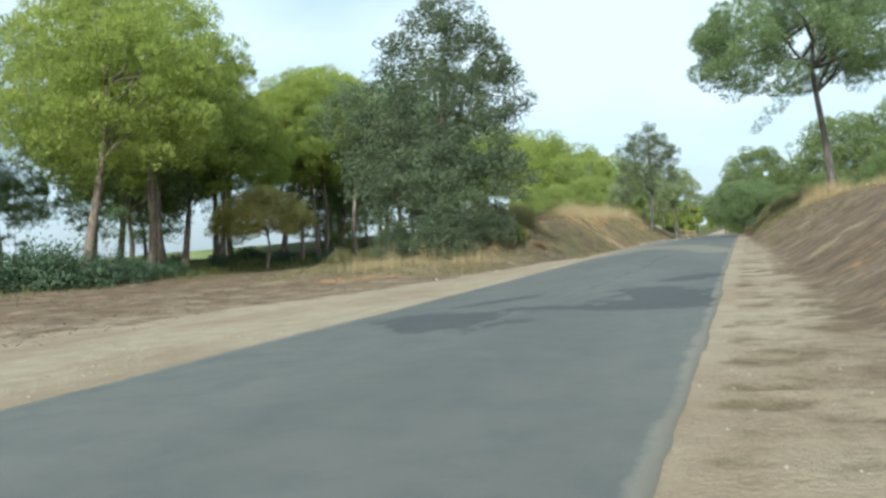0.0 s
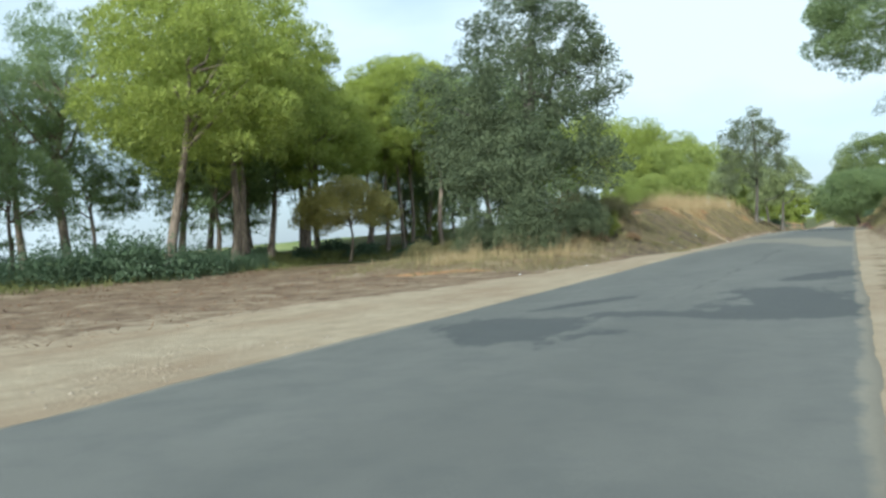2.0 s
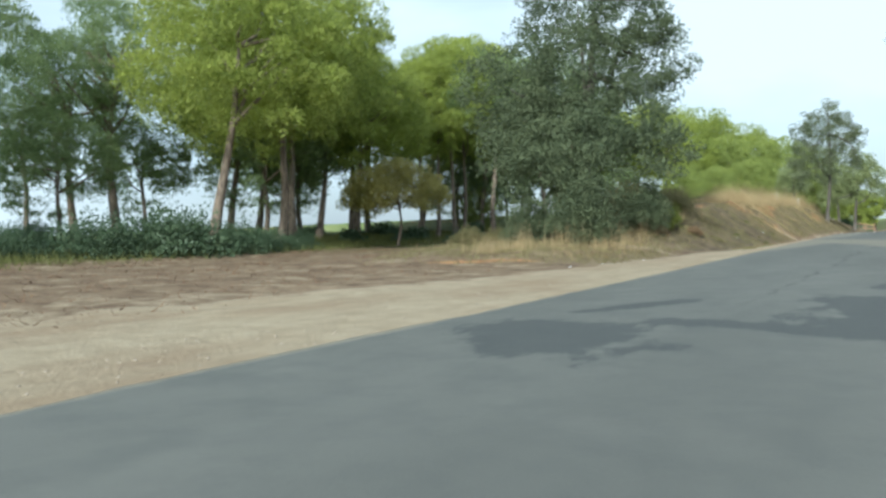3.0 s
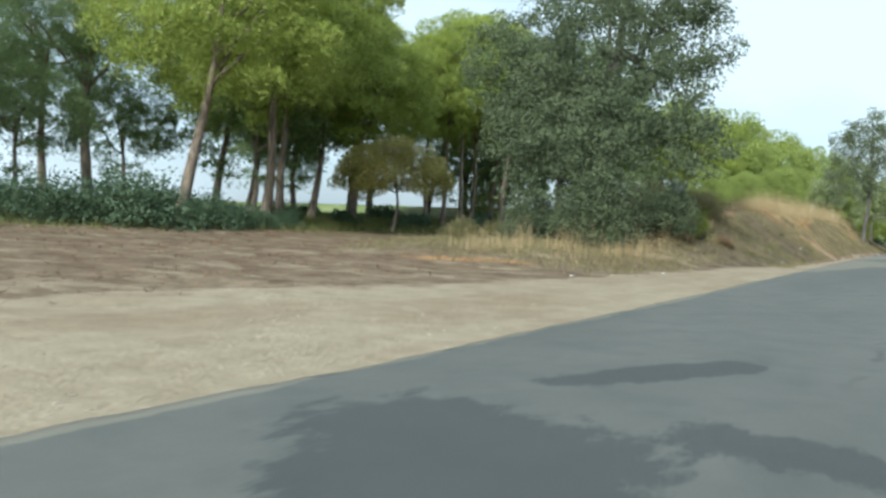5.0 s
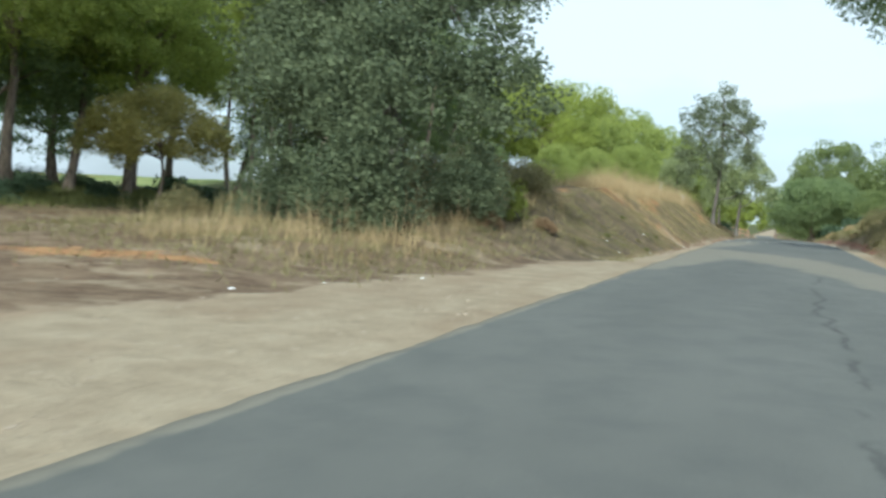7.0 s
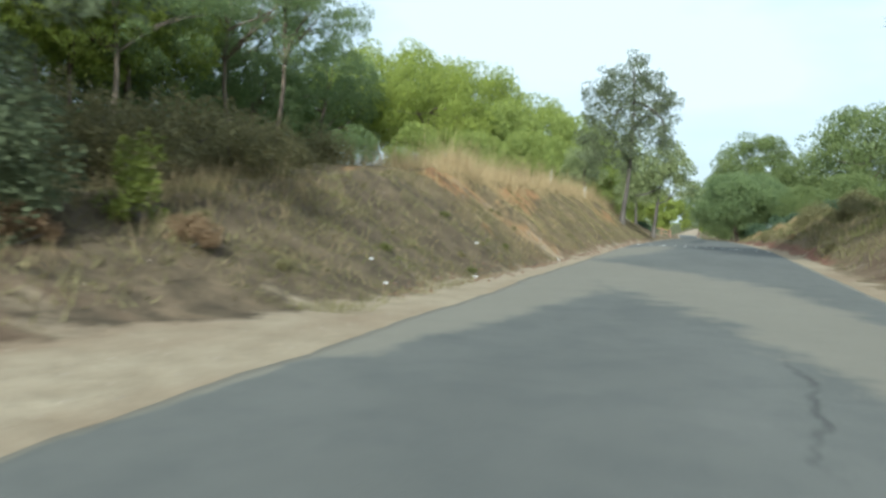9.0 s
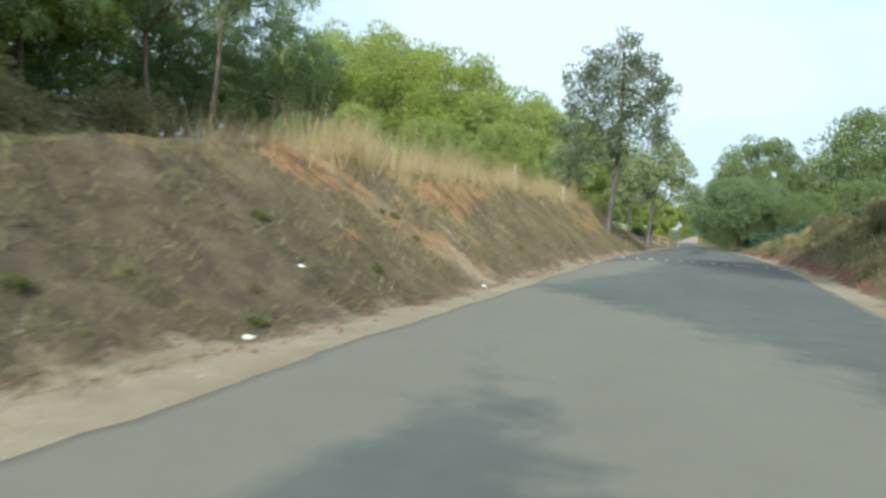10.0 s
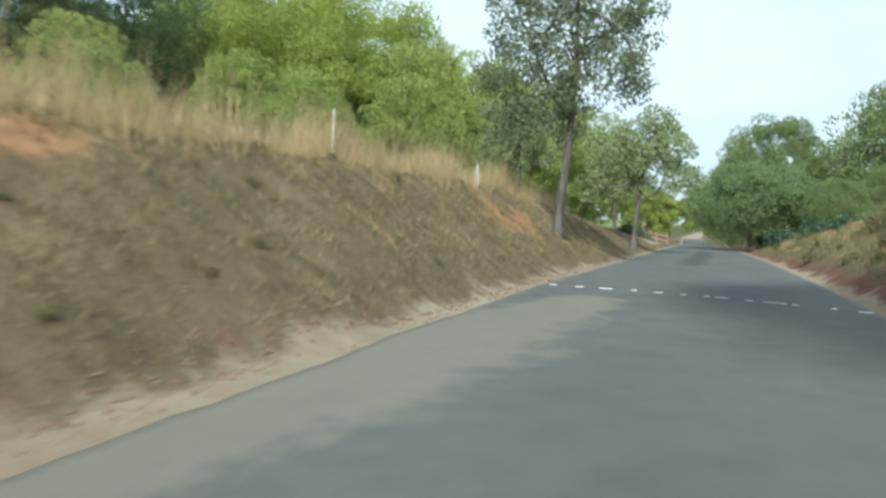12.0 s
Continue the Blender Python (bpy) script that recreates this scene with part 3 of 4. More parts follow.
for x, y, turn, s, src in (
        (-40.6, -17.2, 120, 0.86, dark_pine), (-42.6, -19.0, 200, 0.62, dark_pine), (-29.6, -10.4, 150, 1.02, broad),
        (-29.9, 4.2, 80, 0.92, slim), (-28.6, 6.4, 200, 1.0, slim), (-28.9, 8.0, 300, 0.95, slim),
        (-32.7, -4.7, 60, 0.95, broad), (-34.5, 1.2, 200, 0.95, dark_pine), (-31.4, -2.2, 310, 0.9, lead), (-29.5, 12.0, 90, 1.1, broad),
        (-35.5, 12.0, 20, 1.05, lead), (-36.0, -9.5, 75, 0.95, lead), 
        (-36.5, -27.5, 30, 1.0, dark_pine), (-33.0, -31.5, 250, 0.9, lead),
        (-40.0, -3.0, 45, 1.05, broad), (-38.5, 8.5, 130, 1.1, broad), (-32.0, 17.0, 250, 1.1, lead),):
    again(src, x, y, turn, s, group=WOOD)

shady = pine("pine", "dark shaded pine with low crown deep in the wood", 9.5, 4.0, 2.3, PINE_SHADE, trunk_r=0.2, n=125, per=155, low=0.6, size=0.165, lean=(0.3, 0.2), leaf=(0.22, 0.075))
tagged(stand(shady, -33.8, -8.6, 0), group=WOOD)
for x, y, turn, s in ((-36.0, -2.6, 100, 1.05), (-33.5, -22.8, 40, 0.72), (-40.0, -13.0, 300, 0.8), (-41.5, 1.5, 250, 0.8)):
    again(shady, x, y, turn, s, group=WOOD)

# small umbrella-shaped tree in the clearing
small = pine("young_pine", "small umbrella-shaped young pine with olive-yellow needles", 5.0, 3.0, 1.5, OLIVE_PINE, n=150, per=230, trunk_r=0.12, crook=0.2, low=0.32, size=0.15, leaf=(0.15, 0.045), squash=0.75, hollow=0.4)
stand(small, -24.1, -7.7, 0)

# pines on top of the cutting
CUT = "round pines above the cutting"
round_a = pine("pine", "round-crowned stone pine above the dry bank", 12.6, 5.4, 3.0, trunk_r=0.26, n=260, per=150, low=0.35, size=0.155, leaf=(0.22, 0.09), squash=0.78)
tagged(stand(round_a, -20.0, 43.0, 0), group=CUT)
round_b = pine("pine", "bushy pine with bright top and dark foot", 9.4, 4.1, 0.8, PINE_MID, trunk_r=0.2, n=200, per=135, low=0.75, size=0.155, leaf=(0.21, 0.09), squash=0.78)
tagged(stand(round_b, -13.8, 47.5, 0), group=CUT)
for x, y, turn, s, src in (
        (-25.5, 40.0, 90, 1.08, round_a), (-31.0, 43.5, 200, 1.12, round_a), (-20.3, 34.5, 120, 0.86, round_a), (-13.0, 56.0, 70, 1.12, round_b),
        (-10.5, 65.0, 160, 1.1, round_b), (-18.5, 56.0, 10, 1.0, round_a), (-15.5, 37.5, 30, 0.9, round_b),
        (-17.5, 31.0, 75, 0.55, round_b), (-12.0, 38.5, 310, 0.62, round_b), (-11.5, 28.5, 20, 0.5, round_b)):
    again(src, x, y, turn, s, group=CUT)
for x, y, turn, s in ((-30.5, 13.5, 80, 0.5), (-13.2, 13.5, 200, 0.36), (-12.0, 18.0, 280, 0.34), (-13.0, 23.0, 60, 0.4)):
    again(round_b, x, y, turn, s, "young bushy pine under taller pines", WOOD)
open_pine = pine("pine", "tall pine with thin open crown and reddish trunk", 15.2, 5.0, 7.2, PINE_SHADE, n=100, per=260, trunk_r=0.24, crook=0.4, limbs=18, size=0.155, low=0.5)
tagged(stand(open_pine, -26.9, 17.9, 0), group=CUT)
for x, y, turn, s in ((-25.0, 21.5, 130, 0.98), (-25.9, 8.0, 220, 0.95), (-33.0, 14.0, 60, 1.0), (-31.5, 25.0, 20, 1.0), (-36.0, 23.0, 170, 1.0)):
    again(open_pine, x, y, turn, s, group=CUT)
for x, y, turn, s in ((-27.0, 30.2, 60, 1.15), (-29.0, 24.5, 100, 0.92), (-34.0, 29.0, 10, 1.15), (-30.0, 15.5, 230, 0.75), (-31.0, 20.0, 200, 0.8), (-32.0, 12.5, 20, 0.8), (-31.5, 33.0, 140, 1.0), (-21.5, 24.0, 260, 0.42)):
    again(shady, x, y, turn, s, "dark shaded pine with low crown above the bank", CUT)

# the pine on the right-hand bank
def bank_pine():
    line = np.array([(0, 0, -0.3), (-0.03, 0, 1.2), (-0.12, 0, 2.6), (-0.28, 0.05, 4.2), (-0.45, 0.1, 5.8), (-0.55, 0.1, 7.2), (-0.4, 0.2, 8.6), (-0.3, 0.2, 9.8)])
    n = 300
    cen = dome(n, 6.3, 7.2, 5.4, low=0.3, gaps=0.25) + (-0.3, 0, 0)
    rad = rng.uniform(0.5, 0.85, n)
    droop = bent((-1.5, 1.0, 6.3), (-3.6, 2.3, 4.35), 0.25, 16) + rng.normal(0, 0.16, (16, 3))
    crown = clumps_to_mesh("crown", cen, rad, 300, PINE_SHADE, (0.18, 0.055), squash=0.7)
    arms = [bent(line[int(rng.integers(4, 8))], c * 0.86 + line[6] * 0.14, 0.2, 6) for c in cen[rng.choice(n, 15, replace=False)]]
    arms.append(bent(line[6], droop[6], 0.2, 6))
    top = tree("pine", "umbrella pine with tall leaning trunk on the sandy bank", "pine tree", line, 0.23, arms, 0.10, crown, OAKBARK)
    piece("drooping_spray", clumps_to_mesh("drooping_spray", droop, rng.uniform(0.26, 0.42, 16), 52, PINE_SHADE, (0.17, 0.035)), top)
    return top


stand(bank_pine(), 7.7, -1.6, 0, 1.0, 0.2)

# far trees on the right
FAR = "pines beside the far road"
low_pine = pine("pine", "low dark umbrella pine overhanging the far road", 7.7, 5.9, 1.7, PINE_SHADE, trunk_r=0.3, n=230, per=260, low=0.5, size=0.18, crook=0.4, leaf=(0.24, 0.09), squash=0.8)
tagged(stand(low_pine, 3.3, 76.0, 60), group=FAR)
tall_pine = pine("pine", "tall round pine with pale sunlit top by the far road", 13.8, 5.1, 3.0, PINE_FAR, trunk_r=0.28, n=230, per=260, low=0.75, size=0.19, leaf=(0.24, 0.09), squash=0.8)
tagged(stand(tall_pine, 5.0, 88.0, 0), group=FAR)
round_c = pine("pine", "large dark rounded pine behind the far bank", 14.6, 7.2, 2.0, PINE_FAR, trunk_r=0.35, n=260, per=120, low=0.7, size=0.18, leaf=(0.34, 0.15), squash=0.8)
tagged(stand(round_c, 17.8, 88.0, 60, 1.14), group=FAR)
for x, y, turn, s in ((28.5, 85.0, 240, 1.3), (11.8, 85.0, 150, 0.52), (39.0, 95.0, 30, 1.15), (11.0, 101.0, 300, 0.6), (14.5, 75.0, 20, 0.48), (21.5, 74.0, 110, 0.6), (9.2, 72.0, 200, 0.36), (3.4, 114.0, 200, 0.6), (1.5, 150.0, 80, 0.7), (6.0, 172.0, 20, 0.75)):
    again(round_c, x, y, turn, s, "dark rounded pine beside the far road", FAR)
round_d = pine("pine", "pale green tree beside the far road", 7.4, 3.3, 1.4, PINE, trunk_r=0.16, n=66, per=150, low=0.6, leaf=(0.34, 0.17))
tagged(stand(round_d, -11.5, 78.0, 0), group=FAR)
for x, y, turn, s in ((-15.0, 90.0, 70, 1.1), (-10.5, 104.0, 160, 1.0), (-9.5, 126.0, 200, 1.1), (-13.0, 150.0, 20, 1.2), (-20.0, 76.0, 300, 1.3), (-9.0, 172.0, 120, 1.3), (-3.0, 196.0, 210, 1.3), (-16.0, 186.0, 30, 1.3)):
    again(round_d, x, y, turn, s, group=FAR)

# holm oaks
big = oak("holm_oak", "large dark holm oak at the edge of the clearing",
          [(0.0, 0.0, 9.2, 2.2), (1.8, 0.8, 8.4, 2.0), (2.7, 1.2, 6.8, 1.8), (-1.6, 0.2, 8.6, 2.0), (-3.2, -0.4, 6.2, 2.3), (0.2, -1.2, 6.4, 2.7), (2.2, -0.6, 4.6, 2.2),
           (-1.6, -1.6, 4.0, 2.5), (-3.4, 0.6, 4.0, 2.0), (0.8, -3.2, 3.2, 2.0), (1.8, -4.4, 2.0, 1.5), (-0.6, -3.6, 1.9, 1.6), (3.4, -1.4, 2.8, 1.6), (2.5, 1.4, 8.4, 1.2), (0.4, 0.6, 11.0, 1.2), (1.5, 0.8, 10.4, 1.5)],
          82, np.array([(0, 0, -0.3), (0.1, 0, 1.2), (0.0, 0.1, 2.6), (0.3, 0.2, 4.4), (0.4, 0.2, 6.4), (0.6, 0.3, 8.6)]), 0.36, OAK, (0.118, 0.066), 1.6)
stand(big, -10.1, -13.8, 0)
slender = oak("holm_oak", "slender dark holm oak on the roadside bank",
              [(0.2, 0, 7.9, 1.0), (0.8, 0.2, 6.9, 1.15), (-0.6, -0.1, 6.9, 1.1), (1.6, 0.2, 5.9, 1.0), (0.2, 0.1, 5.7, 1.3), (-1.3, 0, 5.7, 1.05), (-0.8, 0.3, 4.4, 1.2), (0.9, -0.2, 4.5, 1.15), (-1.6, 0.2, 3.4, 0.9), (0.1, 0.2, 3.4, 0.8), (2.0, 0.1, 4.7, 0.7), (-2.1, 0, 4.6, 0.7), (0.3, 0, 8.8, 0.5), (1.9, 0.2, 6.7, 0.85), (-1.7, 0.1, 6.8, 0.9), (1.2, 0, 7.7, 0.75), (-0.9, 0, 7.9, 0.75)],
              72, np.array([(0, 0, -0.3), (0.05, 0, 0.8), (0.18, 0, 2.0), (0.25, 0.1, 3.4), (0.3, 0.05, 5.0), (0.3, 0.1, 6.6), (0.2, 0.1, 8.0)]), 0.15, OAK_GREY, (0.11, 0.055), 1.45, 15)
stand(slender, -4.75, 24.6, 0, 1.06)
pale = oak("oak", "pale green airy oak behind the holm oak",
           [(0.4, 0, 5.6, 1.3), (1.6, 0.2, 4.9, 1.2), (-1.0, 0, 5.0, 1.4), (0.4, 0.1, 4.0, 1.5), (2.2, 0, 3.6, 0.9), (-1.8, 0.2, 3.4, 1.2), (0.9, 0, 6.3, 0.8)],
           78, np.array([(0, 0, -0.3), (0.1, 0, 1.0), (0.2, 0, 2.4), (0.3, 0.1, 3.6), (0.4, 0.1, 5.0)]), 0.16, OAK_LIGHT, (0.14, 0.075), 1.35, 7)
stand(pale, -4.3, 44.0, 0, 1.12)
again(pale, -6.6, 55.0, 140, 0.9)
again(pale, -8.6, 34.5, 60, 0.75)


# ---- bushes ----
def bush(name, label, R, h, mat, n=26, per=110, leaf=(0.13, 0.075), twigs=True):
    top = tagged(new(name), label, "bush")
    u = unit(rng.normal(size=(n, 3)))
    u[:, 2] = np.abs(u[:, 2])
    cen = u * rng.uniform(0.4, 0.85, (n, 1)) * (R, R, h) + (0, 0, 0.1)
    piece("foliage", clumps_to_mesh("foliage", cen, R * rng.uniform(0.22, 0.4, n), per, mat, leaf, up=0.25, quad=True, out=0.6), top)
    for c in cen[: 6 if twigs else 3]:
        v, f = tube(bent((rng.uniform(-0.1, 0.1), rng.uniform(-0.1, 0.1), -0.1), c, 0.08, 4), (0.03, 0.024, 0.016, 0.008), 5)
        piece("stem", mesh_of("stem", v, f, OAKBARK, True), top)
    return top


HEDGE = "mastic bushes before the pines"
mastic = bush("bush", "dense dark green mastic bush before the pines", 2.6, 2.1, BUSH, 62, 115, (0.14, 0.085))
tagged(stand(mastic, -25.2, -22.6), group=HEDGE)
for x, y, turn, s in ((-26.6, -25.4, 60, 0.85), (-28.6, -28.2, 130, 0.62), (-24.9, -19.6, 200, 0.72), (-25.0, -16.8, 290, 0.52), (-30.8, -30.5, 20, 0.6), (-32.5, -25.0, 75, 0.6), (-36.0, -22.5, 150, 0.55), (-28.0, -20.5, 10, 0.85), (-25.6, -14.2, 10, 0.4), (-28.5, -16.5, 100, 0.55),
                      (-35.0, -5.2, 40, 0.5), (-36.5, -1.0, 200, 0.42), (-33.5, 5.0, 130, 0.4), (-38.0, -10.5, 300, 0.55)):
    again(mastic, x, y, turn, s, group=HEDGE)
low_bush = bush("bush", "low dull green shrub under the trees", 1.2, 0.9, BUSH, 22, 64, (0.15, 0.09))
tagged(stand(low_bush, -24.5, 1.0), group="low shrubs")
for x, y, turn, s in ((-22.5, 4.6, 50, 0.9), (-27.5, -0.5, 100, 1.0), (-28.0, -11.5, 30, 0.8), (-26.8, -3.4, 70, 0.7), (-28.8, -6.2, 190, 0.9), (-25.5, 3.5, 260, 0.8), (-29.5, 2.5, 320, 0.9), (-27.6, 7.2, 130, 0.9), (-30.2, -13.5, 210, 0.9), (-24.0, -1.5, 15, 0.6), (-19.5, 6.0, 160, 1.0), (-16.5, -2.5, 220, 0.9), (-29.0, 10.0, 10, 1.2), (-14.0, 9.0, 300, 1.1), (-13.0, -6.5, 40, 1.0), (-31.0, -8.0, 60, 0.9), (-12.0, 14.0, 90, 0.9), (-33.0, 3.0, 15, 1.2), (-12.6, 20.0, 0, 1.0), (-10.6, 40.0, 77, 1.2),
                      (6.2, 44.0, 30, 1.0), (6.0, 54.0, 120, 1.3), (4.6, 66.0, 200, 1.4), (7.4, 34.0, 10, 1.0), (5.0, 78.0, 20, 1.5), (-7.2, 70.0, 60, 1.0), (-8.0, 86.0, 150, 1.2)):
    again(low_bush, x, y, turn, s, group="low shrubs")
sucker = bush("bush", "grey-green leafy shrub at the foot of the oak", 1.8, 2.9, OAK, 64, 260, (0.095, 0.055))
stand(sucker, -8.3, -18.4, 0, 0.9)
again(sucker, -10.8, -18.0, 130, 0.62)
again(sucker, -7.2, -15.4, 60, 0.7)
rust = bush("bush", "withered reddish-brown shrub at the foot of the bank", 0.7, 0.8, RUST, 26, 140, (0.085, 0.03))
tagged(stand(rust, -6.6, -15.2, 0, 0.6), group="withered shrubs")
for x, y, turn, s in ((-5.6, -13.6, 300, 0.5),):
    again(rust, x, y, turn, s, group="withered shrubs")
fresh = bush("bush", "bright green young shrub at the bank", 0.42, 1.15, FRESH, 26, 70, (0.075, 0.032))
stand(fresh, -6.4, -13.6, 0, 1.0)
scrub = bush("bush", "olive-brown scrub between the oak and the bank", 1.35, 1.5, SCRUB, 56, 95, (0.10, 0.045))
tagged(stand(scrub, -8.4, -11.8, 0), group="olive-brown scrub")
for x, y, turn, s in ((-7.4, -9.8, 80, 0.75), (-9.6, -9.0, 160, 1.05), (-8.6, -6.8, 240, 0.7), (-10.6, -6.0, 320, 1.1), (-8.0, -14.6, 30, 0.6), (-9.4, -3.6, 110, 0.8), (-12.0, -9.5, 200, 1.3), (-13.2, -18.4, 50, 0.55), (-12.2, -17.6, 290, 0.42)):
    again(scrub, x, y, turn, s, group="olive-brown scrub")
for x, y, turn, s in ((5.5, 14.5, 20, 0.6), (6.4, 19.0, 140, 0.75), (6.9, 9.0, 220, 0.6), (5.2, 24.0, 300, 0.6), (6.0, 30.0, 90, 0.8), (7.4, 25.0, 180, 0.9), (7.6, 14.0, 260, 0.8)):
    again(scrub, x, y, turn, s, "olive-brown scrub on the bank beside the road", "olive-brown scrub")


# ---- grass, weeds and litter ----
def strew(name, label, count, box, mat, tall, wide, keep=None, lean=0.35, kind="grass", uneven=0.0):
    """Single blades over a stretch of ground, as one object."""
    x0, y0, x1, y1 = box
    x, y = rng.uniform(x0, x1, count), rng.uniform(y0, y1, count)
    if keep is not None:
        ok = keep(x, y) > rng.uniform(0, 1, count)
        x, y = x[ok], y[ok]
    n = len(x)
    p = np.stack([x, y, height(x, y) - 0.02], 1)
    d = unit(np.stack([rng.normal(0, lean, n), rng.normal(0, lean, n), np.ones(n)], 1))
    s = rng.uniform(0.5, 1.25, n)
    s = s * (1 + uneven * (wave(x, y, 1.1, 2) - 0.1))
    v, f = blades(p, d, tall * s, wide * rng.uniform(0.7, 1.4, n))
    return tagged(piece(name, mesh_of(name, v, f, mat)), label, kind, kind="stuff")


def dist_left(x, y):
    return edge_left(y) - x


def tuft(x, y, s=1.3, k=0):
    return np.clip(0.5 + 0.9 * wave(x, y, s, k), 0, 1)


strew("crest_grass", "tall dry straw grass on the crest of the bank", 120000, (-9.5, -9, -4.8, 36), STRAW, 0.78, 0.013,
      lambda x, y: smooth(dist_left(x, y), 2.6, 3.3) * (1 - smooth(dist_left(x, y), 4.2, 6.2)) * (0.10 + 0.90 * tuft(x, y, 1.5) ** 2.0) * smooth(y, -5.5, -1), 0.36, "grass", 0.85)
strew("tall_stalks", "tall dry stalks in loose clumps on the crest of the bank", 18000, (-9.0, -3, -5.2, 34), STRAW, 1.3, 0.011,
      lambda x, y: smooth(dist_left(x, y), 2.5, 3.2) * (1 - smooth(dist_left(x, y), 4.0, 5.5)) * np.clip(tuft(x, y, 2.3, 8) - 0.55, 0, 1) * 1.6, 0.14)
strew("bank_weeds", "withered weeds over the face of the bank", 150000, (-7.2, -14, -3.2, 40), WEED, 0.13, 0.011,
      lambda x, y: smooth(dist_left(x, y), 0.5, 0.9) * (1 - smooth(dist_left(x, y), 3.2, 4.2)) * (0.10 + 0.90 * tuft(x, y, 1.6, 1) ** 1.5) * (1 - 0.75 * smooth(sunlit_strip(x, y), 0.35, 0.6)) * (1 - 0.85 * smooth(crest_scar(x, y), 0.4, 0.65)), 0.8)
strew("bank_straw", "short straw tufts over the face of the bank", 80000, (-7.2, -14, -3.2, 40), STRAW, 0.2, 0.008,
      lambda x, y: smooth(dist_left(x, y), 0.6, 1.2) * (1 - smooth(dist_left(x, y), 3.2, 4.2)) * np.maximum(tuft(x, y, 2.1, 3) ** 1.4 * (0.2 + 0.8 * smooth(y, -6.5, -3)) * (0.45 + 0.55 * smooth(dist_left(x, y), 1.0, 2.2)), 0.55 * smooth(y - 0.9 * (x + 5), -4.5, -3.0) * (1 - smooth(y, 0.5, 3.0))) * (1 - 0.85 * smooth(crest_scar(x, y), 0.4, 0.65)), 0.7)
strew("bank_green", "small green weeds on the bank", 60000, (-7.2, -14, -3.2, 40), GREENWEED, 0.10, 0.014,
      lambda x, y: smooth(dist_left(x, y), 0.8, 1.5) * (1 - smooth(dist_left(x, y), 3.0, 4.0)) * tuft(x, y, 1.3, 5) ** 2 * (1 - 0.92 * smooth(sunlit_strip(x, y), 0.35, 0.6)), 0.9)
strew("plateau_grass", "dry grass under the pines above the bank", 40000, (-22, -8, -6, 60), WEED, 0.4, 0.03,
      lambda x, y: smooth(dist_left(x, y), 4.5, 6.0) * (0.2 + 0.8 * tuft(x, y, 0.9)))
strew("clearing_grass", "tall dry grass tufts at the edge of the clearing", 40000, (-15, -25, -4.5, -9), STRAW, 0.46, 0.010,
      lambda x, y: smooth(-x, 5.4, 7.0) * (1 - 0.93 * smooth(-x, 8.6, 11.0)) * smooth(y, -24, -20) * np.clip(1.5 * tuft(x, y, 0.9, 2) * tuft(x, y, 2.4, 5) - 0.1, 0, 1))
strew("clearing_stalks", "tall pale dry stalks before the oak", 6000, (-13, -22, -6.5, -14), STRAW, 0.95, 0.009,
      lambda x, y: np.clip(tuft(x, y, 1.9, 6) - 0.45, 0, 1) * 1.2 * (1 - 0.9 * smooth(-x, 9.5, 11.0)), 0.14)
strew("foot_grass", "low withered grass at the foot of the oak", 40000, (-14, -26, -4.2, -8), WEED, 0.22, 0.02,
      lambda x, y: smooth(-x, 4.6, 6.4) * smooth(y, -26, -20) * (0.3 + 0.7 * tuft(x, y, 1.5, 4)), 0.7)
strew("needle_litter", "fallen pine needles and bark over the clearing", 36000, (-25, -46, -5, -12), FALLEN, 0.16, 0.022,
      lambda x, y: smooth(-x, 6.2, 9.6) * (0.15 + 0.85 * tuft(x, y, 0.8, 7)), 3.5, "leaf litter")
strew("field_weeds", "green and brown weeds before the pine wood", 60000, (-36, -32, -18, 14), GREENWEED, 0.42, 0.035,
      lambda x, y: smooth(-x, 22, 27) * (0.3 + 0.7 * tuft(x, y, 0.7, 2)), 0.6)
strew("right_grass", "dry straw grass on the right bank", 9000, (2.8, 8, 10, 70), STRAW, 0.42, 0.02,
      lambda x, y: smooth(x - edge_right(y), 0.9, 2.4) * (0.15 + 0.85 * tuft(x, y, 0.9, 3)) * 0.9)
strew("right_weeds", "olive weeds on the right bank", 70000, (2.8, -20, 10, 70), WEED, 0.3, 0.025,
      lambda x, y: smooth(x - edge_right(y), 0.7, 1.8) * (0.25 + 0.75 * tuft(x, y, 1.2, 6)) * (0.12 + 0.88 * smooth(y, -2, 8)), 0.7)
strew("right_green", "dull green weeds on the right bank", 40000, (2.8, 6, 10, 70), GREENWEED, 0.3, 0.03,
      lambda x, y: smooth(x - edge_right(y), 1.2, 2.6) * tuft(x, y, 0.8, 1), 0.6)
strew("right_crest", "dry grass along the crest of the sandy bank", 6500, (6.5, -40, 11, 10), STRAW, 0.5, 0.018,
      lambda x, y: smooth(x, 7.2, 8.4) * tuft(x, y, 1.1, 2))


strew("pine_foot_grass", "tall dry grass at the foot of the bank pine", 5000, (5.9, -5.5, 8.3, -1.5), STRAW, 0.95, 0.014,
      lambda x, y: np.exp(-((x - 7.1) ** 2 + (y + 3.4) ** 2) / 0.6), 0.2)

strew("verge_grass", "pale dry grass tuft at the edge of the clearing", 2600, (-12.5, -24, -9, -20), STRAW, 0.6, 0.010,
      lambda x, y: np.exp(-((x + 10.3) ** 2 + (y + 21.6) ** 2) / 0.5), 0.25)

